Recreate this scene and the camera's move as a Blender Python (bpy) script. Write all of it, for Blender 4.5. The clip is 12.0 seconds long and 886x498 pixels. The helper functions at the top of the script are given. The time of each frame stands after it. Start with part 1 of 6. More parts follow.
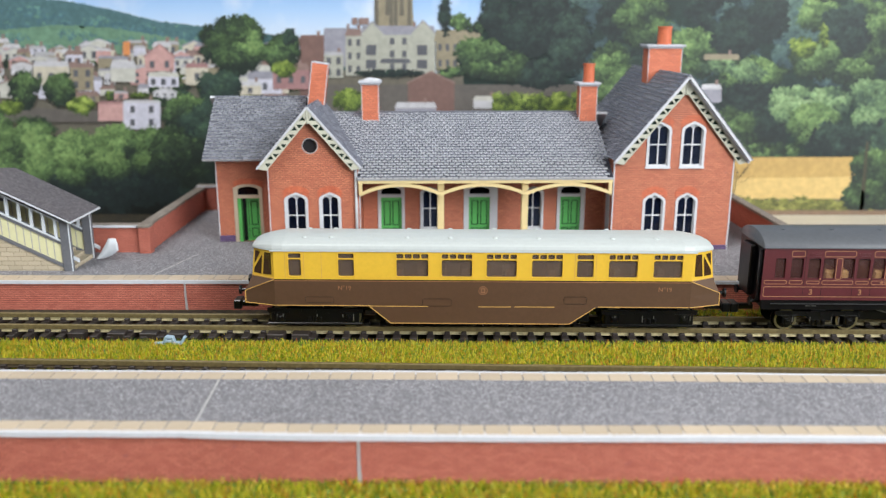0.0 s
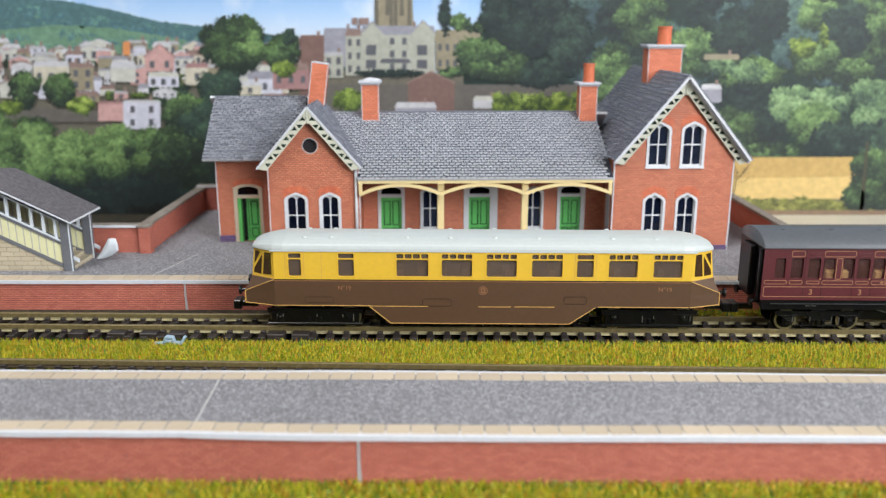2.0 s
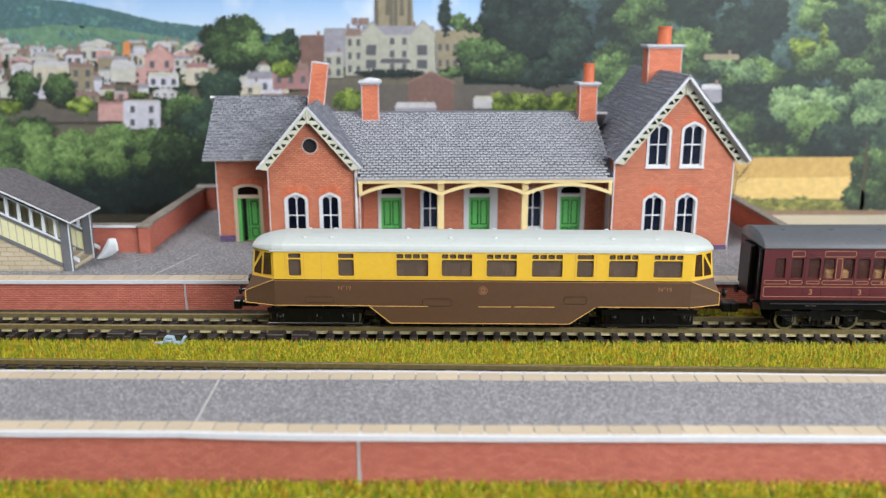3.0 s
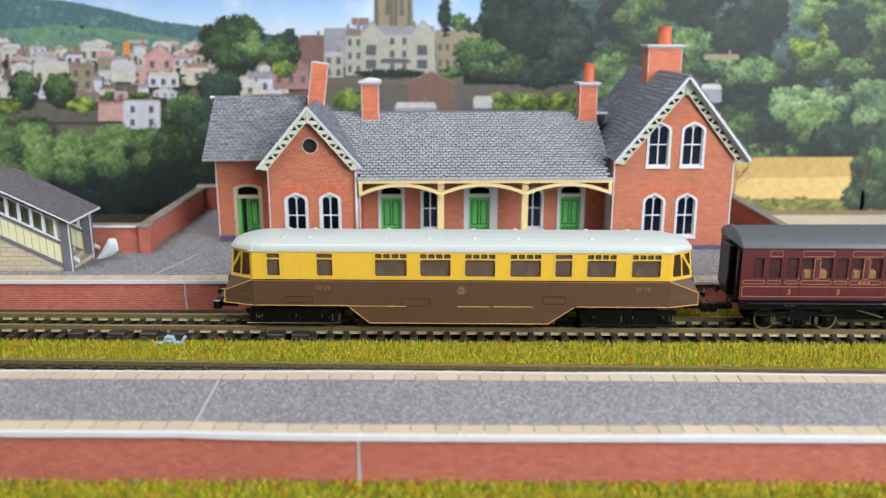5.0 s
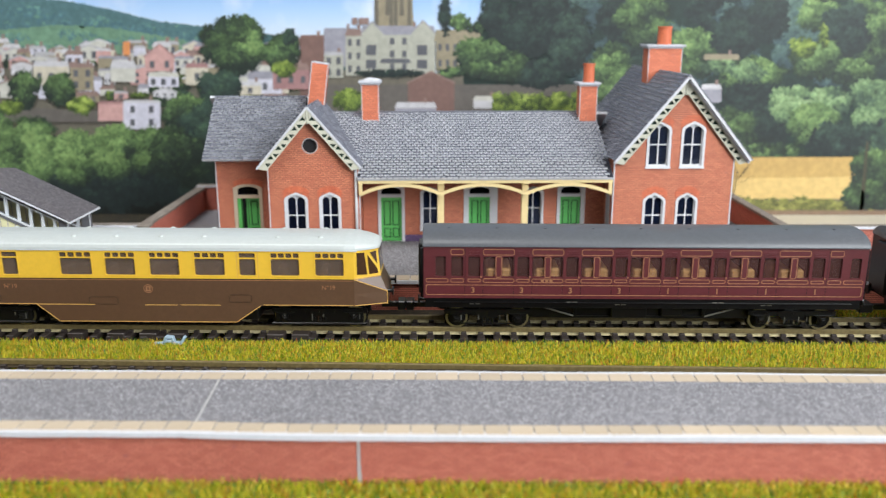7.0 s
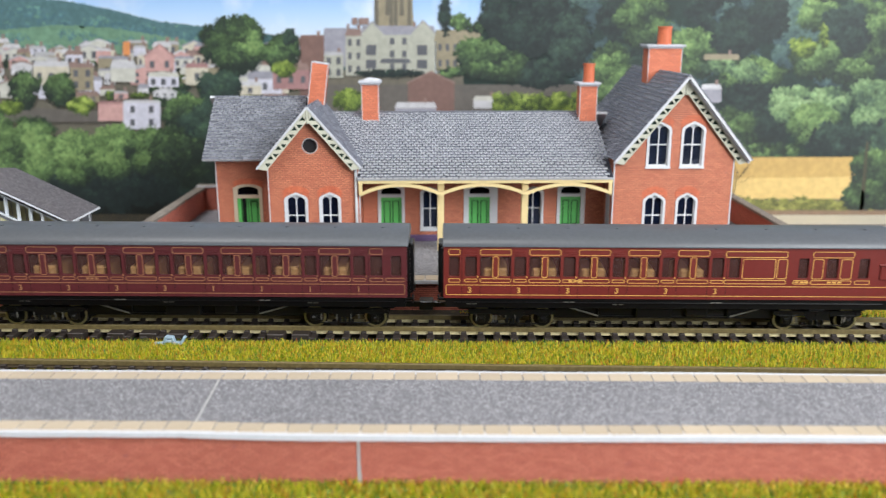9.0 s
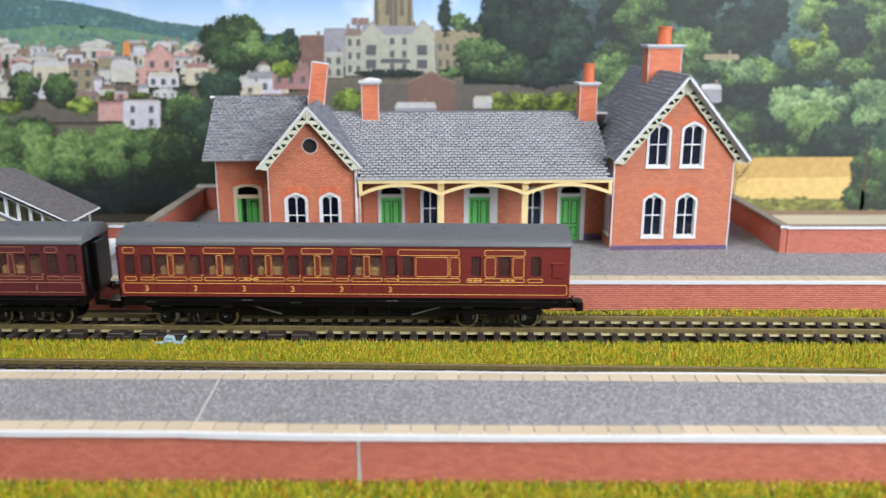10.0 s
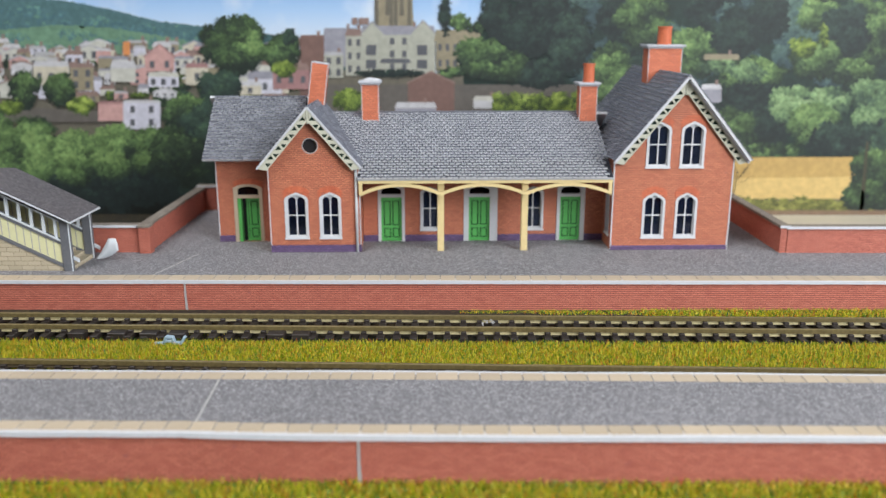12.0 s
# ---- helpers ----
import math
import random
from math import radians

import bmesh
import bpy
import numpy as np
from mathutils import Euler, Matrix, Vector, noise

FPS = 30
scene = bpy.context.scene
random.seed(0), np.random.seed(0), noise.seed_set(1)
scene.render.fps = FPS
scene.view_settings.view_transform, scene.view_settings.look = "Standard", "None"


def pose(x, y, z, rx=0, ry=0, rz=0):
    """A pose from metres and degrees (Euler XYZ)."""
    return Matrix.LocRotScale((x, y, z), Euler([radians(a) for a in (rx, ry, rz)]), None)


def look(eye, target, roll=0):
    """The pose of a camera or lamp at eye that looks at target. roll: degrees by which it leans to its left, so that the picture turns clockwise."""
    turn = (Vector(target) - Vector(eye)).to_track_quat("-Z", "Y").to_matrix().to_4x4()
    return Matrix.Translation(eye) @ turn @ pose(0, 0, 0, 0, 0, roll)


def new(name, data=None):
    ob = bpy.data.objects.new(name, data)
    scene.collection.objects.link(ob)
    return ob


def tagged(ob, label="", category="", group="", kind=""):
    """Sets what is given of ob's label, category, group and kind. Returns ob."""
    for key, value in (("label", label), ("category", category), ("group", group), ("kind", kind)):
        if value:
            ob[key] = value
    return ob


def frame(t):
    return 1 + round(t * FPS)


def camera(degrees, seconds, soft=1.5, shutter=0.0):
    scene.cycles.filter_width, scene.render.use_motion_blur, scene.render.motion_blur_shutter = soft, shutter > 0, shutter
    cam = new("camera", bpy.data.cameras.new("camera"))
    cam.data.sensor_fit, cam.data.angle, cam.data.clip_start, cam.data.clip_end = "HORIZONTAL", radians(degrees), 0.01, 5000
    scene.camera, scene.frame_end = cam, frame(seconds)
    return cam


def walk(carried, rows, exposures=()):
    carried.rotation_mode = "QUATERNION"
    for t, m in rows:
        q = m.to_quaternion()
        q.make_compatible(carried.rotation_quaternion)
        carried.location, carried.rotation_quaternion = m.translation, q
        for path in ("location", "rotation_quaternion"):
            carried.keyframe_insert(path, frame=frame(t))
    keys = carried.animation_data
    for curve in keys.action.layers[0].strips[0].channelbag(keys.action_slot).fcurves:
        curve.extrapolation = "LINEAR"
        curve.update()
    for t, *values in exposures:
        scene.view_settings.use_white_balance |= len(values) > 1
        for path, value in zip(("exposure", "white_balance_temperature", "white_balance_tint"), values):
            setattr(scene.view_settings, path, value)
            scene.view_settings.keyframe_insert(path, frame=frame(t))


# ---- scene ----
# All builder numbers below are in millimetres of a 1:148 model; MM turns them into metres.
MM = 0.001
CAM_Z, CAM_Y, TILT = 84.0, -246.0, 14.85
GROUND = -1.5

cam = camera(56.57, 12.0, soft=1.25, shutter=0.15)
cam.data.dof.use_dof = True
cam.data.dof.focus_distance = 0.230
cam.data.dof.aperture_fstop = 15.0
EYE = pose(0, CAM_Y * MM, CAM_Z * MM, 90 - TILT, 0, 0)
walk(cam, [(0.0, EYE), (12.0, EYE)],
     [(0.0, 0.09), (5.5, 0.09), (7.0, 0.17), (8.0, 0.19), (10.0, 0.18), (10.5, 0.10), (11.0, 0.03), (12.0, -0.10)])

# ---- light: an assumed daylit room; its side window and overhead fill are out of view ----
world = bpy.data.worlds.new("room_daylight")
world.use_nodes = True
scene.world = world
wn = world.node_tree.nodes
sky = wn.new("ShaderNodeTexSky")
sky.sky_type, sky.sun_disc = "NISHITA", False
sky.sun_elevation, sky.sun_rotation = radians(40), radians(100)
world.node_tree.links.new(sky.outputs[0], wn["Background"].inputs[0])
wn["Background"].inputs[1].default_value = 0.1


def area(name, x, y, z, aim, w, h, watts, color):
    data = bpy.data.lights.new(name, "AREA")
    data.shape, data.size, data.size_y, data.energy, data.color = "RECTANGLE", w, h, watts, color
    ob = new(name, data)
    ob.matrix_world = look((x, y, z), aim)
    return ob


area("window_daylight", 0.50, -0.54, 0.36, (0.06, -0.08, 0.0), 0.5, 0.42, 7.8, (0.95, 0.98, 1.0))
# added overhead lamp, set left to lift the left-facing roof slopes
area("ceiling_lamp_light", -0.42, -0.60, 1.36, (0.0, 0.0, 0.0), 0.5, 0.5, 12.5, (1.0, 0.98, 0.95))


# ---- materials ----
def srgb(r, g, b):
    return tuple(((c / 255 + 0.055) / 1.055) ** 2.4 if c > 10 else c / 3294 for c in (r, g, b)) + (1.0,)


class Nodes:
    def __init__(self, name):
        self.mat = bpy.data.materials.new(name)
        self.mat.use_nodes = True
        self.tree = self.mat.node_tree
        self.bsdf = self.tree.nodes["Principled BSDF"]

    def add(self, kind, **values):
        n = self.tree.nodes.new(kind)
        for k, v in values.items():
            n.inputs[k.replace("_", " ")].default_value = v
        return n

    def link(self, a, b):
        self.tree.links.new(a, b)

    def noise(self, coord, scale, detail=3.0, rough=0.6):
        n = self.add("ShaderNodeTexNoise", Scale=scale, Detail=detail, Roughness=rough)
        self.link(coord, n.inputs["Vector"])
        return n.outputs["Fac"]

    def ramp(self, fac, stops):
        n = self.tree.nodes.new("ShaderNodeValToRGB")
        els = n.color_ramp.elements
        while len(els) < len(stops):
            els.new(0.5)
        for e, (p, c) in zip(els, stops):
            e.position, e.color = p, c
        self.link(fac, n.inputs["Fac"])
        return n.outputs["Color"]

    def mix(self, fac, a, b, blend="MIX"):
        n = self.tree.nodes.new("ShaderNodeMix")
        n.data_type, n.blend_type = "RGBA", blend
        for v, sock in ((fac, n.inputs[0]), (a, n.inputs[6]), (b, n.inputs[7])):
            if hasattr(v, "is_linked"):
                self.link(v, sock)
            else:
                sock.default_value = v
        return n.outputs[2]

    def coord(self, which="Object"):
        return self.tree.nodes.new("ShaderNodeTexCoord").outputs[which]

    def bump(self, height, strength, distance):
        n = self.add("ShaderNodeBump", Strength=strength, Distance=distance)
        self.link(height, n.inputs["Height"])
        self.link(n.outputs[0], self.bsdf.inputs["Normal"])

    def color(self, c):
        if hasattr(c, "is_linked"):
            self.link(c, self.bsdf.inputs["Base Color"])
        else:
            self.bsdf.inputs["Base Color"].default_value = c


def scaled(c, k):
    return (min(c[0] * k, 1), min(c[1] * k, 1), min(c[2] * k, 1), 1.0)


def plain(name, c, rough=0.5, metal=0.0, vary=0.15, big=60.0, fine=900.0, bump=0.15, per_piece=0.0, coat=0.0):
    """A painted, printed or moulded surface: stains at one scale, grain at another, fine relief."""
    m = Nodes(name)
    m.bsdf.inputs["Roughness"].default_value = rough
    m.bsdf.inputs["Metallic"].default_value = metal
    m.bsdf.inputs["Coat Weight"].default_value = coat
    co = m.coord()
    a = m.noise(co, big)
    b = m.noise(co, fine, 2.0)
    col = m.mix(a, scaled(c, 1 - vary), scaled(c, 1 + vary))
    col = m.mix(m.ramp(b, [(0.35, (0, 0, 0, 1)), (0.65, (1, 1, 1, 1))]), scaled(c, 1 - vary), col)
    if per_piece:
        info = m.tree.nodes.new("ShaderNodeObjectInfo").outputs["Random"]
        col = m.mix(per_piece, col, m.ramp(info, [(0.0, scaled(c, 0.65)), (1.0, scaled(c, 1.3))]))
    m.color(col)
    rr = m.add("ShaderNodeMapRange")
    m.link(a, rr.inputs[0])
    rr.inputs[3].default_value, rr.inputs[4].default_value = max(rough - 0.08, 0.03), min(rough + 0.08, 1)
    m.link(rr.outputs[0], m.bsdf.inputs["Roughness"])
    m.bump(b, bump, 0.00012)
    return m.mat


def printed_brick(name, c1, c2, mortar, w=2.1, h=0.8, line=0.07, odd=(0.25, 0.12, 0.16, 1), bed_joint=0.0):
    """Brick-printed card; the UV map is in millimetres."""
    m = Nodes(name)
    uv = m.coord("UV")
    t = m.add("ShaderNodeTexBrick", Scale=1.0, Mortar_Size=line, Mortar_Smooth=0.3, Bias=0.0, Brick_Width=w, Row_Height=h)
    t.inputs["Color1"].default_value, t.inputs["Color2"].default_value, t.inputs["Mortar"].default_value = c1, c2, mortar
    m.link(uv, t.inputs["Vector"])
    sep = m.tree.nodes.new("ShaderNodeSeparateXYZ")
    m.link(uv, sep.inputs[0])
    row = m.tree.nodes.new("ShaderNodeMath")
    row.operation = "DIVIDE"
    row.inputs[1].default_value = h
    m.link(sep.outputs[1], row.inputs[0])
    course = m.tree.nodes.new("ShaderNodeMath")
    course.operation = "FRACT"
    m.link(row.outputs[0], course.inputs[0])
    bed = m.ramp(course.outputs[0], [(0.0, (bed_joint,) * 3 + (1,)), (0.26, (bed_joint,) * 3 + (1,)), (0.36, (0, 0, 0, 1))])
    col = m.mix(0.6, t.outputs["Color"], m.ramp(m.noise(uv, 0.09, 4.0), [(0.3, scaled(c1, 0.85)), (0.7, scaled(c1, 1.1))]), "MIX")
    col = m.mix(0.3, t.outputs["Color"], col)
    col = m.mix(bed, col, mortar)
    spots = m.ramp(m.noise(uv, 0.35, 2.0), [(0.70, (0, 0, 0, 1)), (0.76, (0.5, 0.5, 0.5, 1))])
    col = m.mix(spots, col, odd)
    m.color(col)
    m.bsdf.inputs["Roughness"].default_value = 0.62
    m.bump(t.outputs["Fac"], 0.25, -0.00008)
    return m.mat


def speckle(name, c, dark, light, rough=0.85, size=1500.0):
    """Printed tarmac: fine dark and light grit with broad patches."""
    m = Nodes(name)
    co = m.coord()
    f = m.noise(co, size, 2.0, 0.6)
    g = m.noise(co, size * 0.4, 2.0, 0.6)
    p = m.noise(co, 25.0, 4.0)
    col = m.ramp(f, [(0.36, dark), (0.5, c), (0.64, light)])
    col = m.mix(m.ramp(g, [(0.38, (0.55, 0.55, 0.55, 1)), (0.60, (0, 0, 0, 1))]), col, scaled(dark, 0.9))
    col = m.mix(0.35, col, m.ramp(p, [(0.3, scaled(c, 0.78)), (0.7, scaled(c, 1.12))]))
    m.color(col)
    m.bsdf.inputs["Roughness"].default_value = rough
    m.bump(f, 0.35, 0.0002)
    return m.mat


def island_mix(name, stops, rough=0.7, bump_scale=900.0, spec=0.3):
    """Colour picked for each loose piece of a mesh."""
    m = Nodes(name)
    r = m.tree.nodes.new("ShaderNodeNewGeometry").outputs["Random Per Island"]
    col = m.ramp(r, stops)
    n = m.noise(m.coord(), bump_scale, 2.0)
    col = m.mix(0.25, col, m.ramp(n, [(0.3, (0.05, 0.05, 0.05, 1)), (0.7, (0.9, 0.9, 0.9, 1))]), "OVERLAY")
    m.color(col)
    m.bsdf.inputs["Roughness"].default_value = rough
    m.bsdf.inputs["Specular IOR Level"].default_value = spec
    m.bump(n, 0.2, 0.0001)
    return m.mat


def thin_glass(name, tint, gloss=0.06):
    m = Nodes(name)
    out = m.tree.nodes["Material Output"]
    tr = m.add("ShaderNodeBsdfTransparent", Color=tint)
    gl = m.add("ShaderNodeBsdfGlossy", Roughness=gloss)
    fr = m.add("ShaderNodeFresnel", IOR=1.5)
    mx = m.tree.nodes.new("ShaderNodeMixShader")
    m.link(fr.outputs[0], mx.inputs[0])
    m.link(tr.outputs[0], mx.inputs[1])
    m.link(gl.outputs[0], mx.inputs[2])
    m.link(mx.outputs[0], out.inputs["Surface"])
    return m.mat


def smoked(name, c, cover):
    """Smoky plastic glazing: partly clear, with a polished face; its tint lightens the unlit interior."""
    m = Nodes(name)
    m.color(m.mix(m.noise(m.coord(), 160.0), scaled(c, 0.75), scaled(c, 1.25)))
    m.bsdf.inputs["Roughness"].default_value = 0.14
    m.bsdf.inputs["Alpha"].default_value = cover
    return m.mat


M = {}
M["brick"] = printed_brick("orange_brick_card", srgb(216, 136, 102), srgb(188, 106, 80), srgb(112, 64, 54), w=1.75, h=0.64, line=0.10, bed_joint=0.35)
M["brick_plat"] = printed_brick("red_brick_card", srgb(208, 126, 106), srgb(184, 102, 84), srgb(112, 56, 50), w=1.75, h=0.62, line=0.06, bed_joint=0.75, odd=srgb(120, 80, 96))
M["brick_blue"] = printed_brick("blue_brick_card", srgb(112, 90, 130), srgb(88, 70, 110), srgb(60, 46, 66), line=0.12)
M["stone"] = printed_brick("cream_stone_card", srgb(196, 184, 160), srgb(176, 164, 140), srgb(128, 116, 98), w=4.2, h=1.5, line=0.1, odd=srgb(170, 150, 120))
M["tarmac"] = speckle("printed_tarmac", srgb(131, 130, 135), srgb(70, 69, 74), srgb(200, 199, 203), size=2700.0)
M["coping"] = plain("cream_coping_card", srgb(190, 174, 152), 0.7, vary=0.08, per_piece=0.25)
M["card"] = plain("white_card_edge", srgb(206, 208, 214), 0.75, vary=0.06)
M["joint"] = plain("card_joint", srgb(178, 176, 176), 0.8)
M["slate"] = island_mix("slate_card", [(0.0, srgb(98, 101, 112)), (0.5, srgb(114, 117, 128)), (1.0, srgb(134, 137, 147))], 0.6)
M["slate_piece"] = plain("single_slate_card", srgb(114, 117, 128), 0.6, vary=0.1, per_piece=0.3)
M["slate_edge"] = plain("pale_slate_edge", srgb(246, 247, 250), 0.7, vary=0.1)
# near-black bed colour stands in for the shadow lines under the slates
M["underslate"] = plain("slate_gap_shade_card", srgb(34, 36, 46), 0.7)
M["cream"] = plain("cream_paint_card", srgb(226, 204, 150), 0.6, vary=0.07)
M["pale"] = plain("pale_fretwork_card", srgb(200, 200, 182), 0.65, vary=0.06)
M["white"] = plain("white_paint_card", srgb(206, 208, 212), 0.6, vary=0.07)
M["fret_shade"] = plain("dark_green_shadow_card", srgb(38, 62, 50), 0.8)
M["green"] = plain("green_door_card", srgb(94, 184, 96), 0.5, vary=0.1)
M["green_dark"] = plain("green_groove_card", srgb(18, 66, 32), 0.6)
M["pane_reflection"] = plain("window_reflection_card", srgb(112, 122, 144), 0.5, vary=0.3, big=300.0)
M["dark"] = plain("dark_interior", srgb(34, 34, 38), 0.8)
M["glass"] = thin_glass("window_glass", (0.55, 0.6, 0.7, 1))
M["pot"] = plain("terracotta_pot", srgb(206, 110, 74), 0.6)
M["cap"] = plain("grey_chimney_cap", srgb(196, 198, 206), 0.6)
M["board"] = plain("painted_baseboard", srgb(196, 188, 170), 0.8, vary=0.1)
M["earth"] = speckle("dark_earth", srgb(44, 38, 28), srgb(20, 18, 14), srgb(84, 76, 42), size=700.0)
M["rail"] = plain("tarnished_rail_head", srgb(122, 108, 70), 0.5, 0.2, vary=0.3, bump=0.1)
M["rail_dull"] = plain("dull_brown_rail", srgb(92, 80, 60), 0.5, 0.2, vary=0.3)
# web coloured paler than the head, as if light fell on it
M["lit_web"] = plain("lit_rail_web", srgb(198, 188, 150), 0.42, 0.4, vary=0.25)
M["sleeper"] = plain("dark_plastic_sleeper", srgb(46, 39, 36), 0.5, vary=0.25, per_piece=0.25)
M["yellow"] = plain("cream_yellow_livery", srgb(222, 180, 58), 0.36, vary=0.05, bump=0.05)
M["brown"] = plain("chocolate_livery", srgb(88, 64, 45), 0.42, vary=0.10, bump=0.05)
M["gold"] = plain("gold_lining", srgb(206, 162, 88), 0.45, vary=0.1)
M["roofwhite"] = plain("white_roof_paint", srgb(184, 190, 188), 0.42, vary=0.04, bump=0.05)
M["black"] = plain("black_underframe", srgb(9, 9, 10), 0.3, vary=0.4)
M["steel"] = plain("wheel_steel", srgb(170, 160, 120), 0.35, 0.9)
M["steel_dull"] = plain("steel_rod_and_glint", srgb(132, 130, 122), 0.4, 0.6)
M["gold_dim"] = plain("faded_gold_lining", srgb(158, 112, 78), 0.5, vary=0.2)
M["gold_bright"] = plain("bright_gold_transfer", srgb(208, 160, 84), 0.45, vary=0.15)
M["maroon_dull"] = plain("dull_maroon_livery", srgb(86, 36, 40), 0.38, vary=0.1, bump=0.05)
M["maroon"] = plain("maroon_livery", srgb(108, 39, 34), 0.36, vary=0.08, bump=0.05)
M["greyroof"] = plain("grey_coach_roof", srgb(84, 87, 92), 0.45, vary=0.10)
M["tan"] = plain("tan_seat", srgb(224, 178, 112), 0.7)
M["carglass"] = smoked("smoky_glazing", srgb(112, 96, 84), 0.50)
# coach tint also stands in for milky reflections on the panes
M["coachglass"] = smoked("smoky_reflection_glazing", srgb(100, 70, 66), 0.28)
M["shelter"] = plain("grey_shelter_paint", srgb(108, 110, 116), 0.6)
M["shelter_roof"] = speckle("felt_roof", srgb(96, 92, 96), srgb(70, 68, 72), srgb(118, 114, 116))
M["cap_stone"] = speckle("grey_wall_capping", srgb(138, 128, 118), srgb(100, 92, 84), srgb(166, 158, 150))
M["boards"] = plain("pale_yellow_boards", srgb(222, 220, 176), 0.6, vary=0.05)
M["grass"] = island_mix("static_grass", [(0.0, srgb(70, 106, 14)), (0.2, srgb(110, 144, 16)), (0.42, srgb(160, 168, 22)), (0.6, srgb(210, 192, 32)), (0.78, srgb(236, 220, 96)), (0.84, srgb(222, 130, 40)), (0.91, srgb(196, 78, 34)), (0.94, srgb(40, 120, 72)), (1.0, srgb(96, 150, 90))], 0.75)
M["plastic_blue"] = plain("pale_blue_plastic", srgb(160, 184, 200), 0.4)
M["wall"] = plain("room_wall_paint", srgb(212, 214, 216), 0.9)
M["paper"] = plain("white_paper", srgb(214, 220, 226), 0.6, vary=0.04)


# ---- mesh helpers ----
def part(name, bm, material, parent=None, label="", smooth=False):
    """Links a bmesh in millimetres as one mesh object under a thing or part, with a UV map in millimetres."""
    bm.normal_update()
    uv = bm.loops.layers.uv.verify()
    for f in bm.faces:
        n = f.normal
        f.smooth = smooth
        for l in f.loops:
            c = l.vert.co
            if abs(n.z) > 0.85:
                l[uv].uv = (c.x, c.y)
            elif abs(n.x) > abs(n.y):
                l[uv].uv = (c.y, c.z)
            else:
                l[uv].uv = (c.x, c.z)
    for v in bm.verts:
        v.co *= MM
    me = bpy.data.meshes.new(name)
    bm.to_mesh(me)
    bm.free()
    for m in material if isinstance(material, (list, tuple)) else [material]:
        me.materials.append(m)
    ob = new(name, me)
    ob.parent = parent
    if label:
        ob["label"] = label
    return ob


def holder(name, x, y, z, rz=0, parent=None):
    ob = new(name)
    ob.empty_display_size = 0.01
    ob.matrix_world = pose(x * MM, y * MM, z * MM, 0, 0, rz)
    ob.parent = parent
    return ob


def piece(name, mesh_ob, x, y, z, parent, rz=0):
    """Another object on the same mesh."""
    ob = new(name, mesh_ob.data)
    ob.parent = parent
    ob.matrix_basis = pose(x * MM, y * MM, z * MM, 0, 0, rz)
    return ob


def box(bm, x0, x1, y0, y1, z0, z1, bevel=0.0):
    m = Matrix.LocRotScale(((x0 + x1) / 2, (y0 + y1) / 2, (z0 + z1) / 2), None, (x1 - x0, y1 - y0, z1 - z0))
    r = bmesh.ops.create_cube(bm, size=1.0, matrix=m)
    if bevel:
        edges = list({e for v in r["verts"] for e in v.link_edges})
        bmesh.ops.bevel(bm, geom=edges, offset=bevel, segments=1, affect="EDGES")
    return bm


def boxes(*rows, bevel=0.0):
    bm = bmesh.new()
    for r in rows:
        box(bm, *r, bevel=bevel)
    return bm


def prism(bm, pts, place, depth):
    """Extrudes a 2D outline; place(u, v, w) gives the point, w from 0 to depth."""
    a = [bm.verts.new(place(u, v, 0)) for u, v in pts]
    b = [bm.verts.new(place(u, v, depth)) for u, v in pts]
    bm.faces.new(a)
    bm.faces.new(b[::-1])
    n = len(pts)
    for i in range(n):
        bm.faces.new((a[i], b[i], b[(i + 1) % n], a[(i + 1) % n]))
    return bm


def plate(bm, outer, holes, place, depth):
    """A sheet with openings that go through it."""
    from mathutils.geometry import tessellate_polygon
    loops = [outer] + holes
    flat = [p for lp in loops for p in lp]
    tris = tessellate_polygon([[Vector((u, v, 0)) for u, v in lp] for lp in loops])
    a = [bm.verts.new(place(u, v, 0)) for u, v in flat]
    b = [bm.verts.new(place(u, v, depth)) for u, v in flat]
    for t in tris:
        bm.faces.new([a[i] for i in t])
        bm.faces.new([b[i] for i in reversed(t)])
    k = 0
    for lp in loops:
        n = len(lp)
        for i in range(n):
            bm.faces.new((a[k + i], b[k + i], b[k + (i + 1) % n], a[k + (i + 1) % n]))
        k += n
    bmesh.ops.recalc_face_normals(bm, faces=bm.faces[:])
    return bm


def facing(y):
    """Places a sheet in a wall that looks towards -y; its depth goes to +y."""
    return lambda u, v, w: (u, y + w, v)


def sideways(x):
    """Places a sheet in a wall that looks towards -x; u runs along y."""
    return lambda u, v, w: (x + w, u, v)


def rect(x0, x1, z0, z1):
    return [(x0, z0), (x1, z0), (x1, z1), (x0, z1)]


def round_rect(x0, x1, z0, z1, r, n=3):
    pts = []
    for cx, cz, a0 in ((x1 - r, z0 + r, -90), (x1 - r, z1 - r, 0), (x0 + r, z1 - r, 90), (x0 + r, z0 + r, 180)):
        for i in range(n + 1):
            a = radians(a0 + 90 * i / n)
            pts.append((cx + r * math.cos(a), cz + r * math.sin(a)))
    return pts


def arched(x0, x1, z0, z1, rise, n=8):
    """A window outline with a low arch on top."""
    pts = [(x0, z0), (x1, z0)]
    for i in range(n + 1):
        k = i / n
        pts.append((x1 + (x0 - x1) * k, z1 - rise + rise * (1 - (2 * k - 1) ** 2) ** 0.7))
    return pts


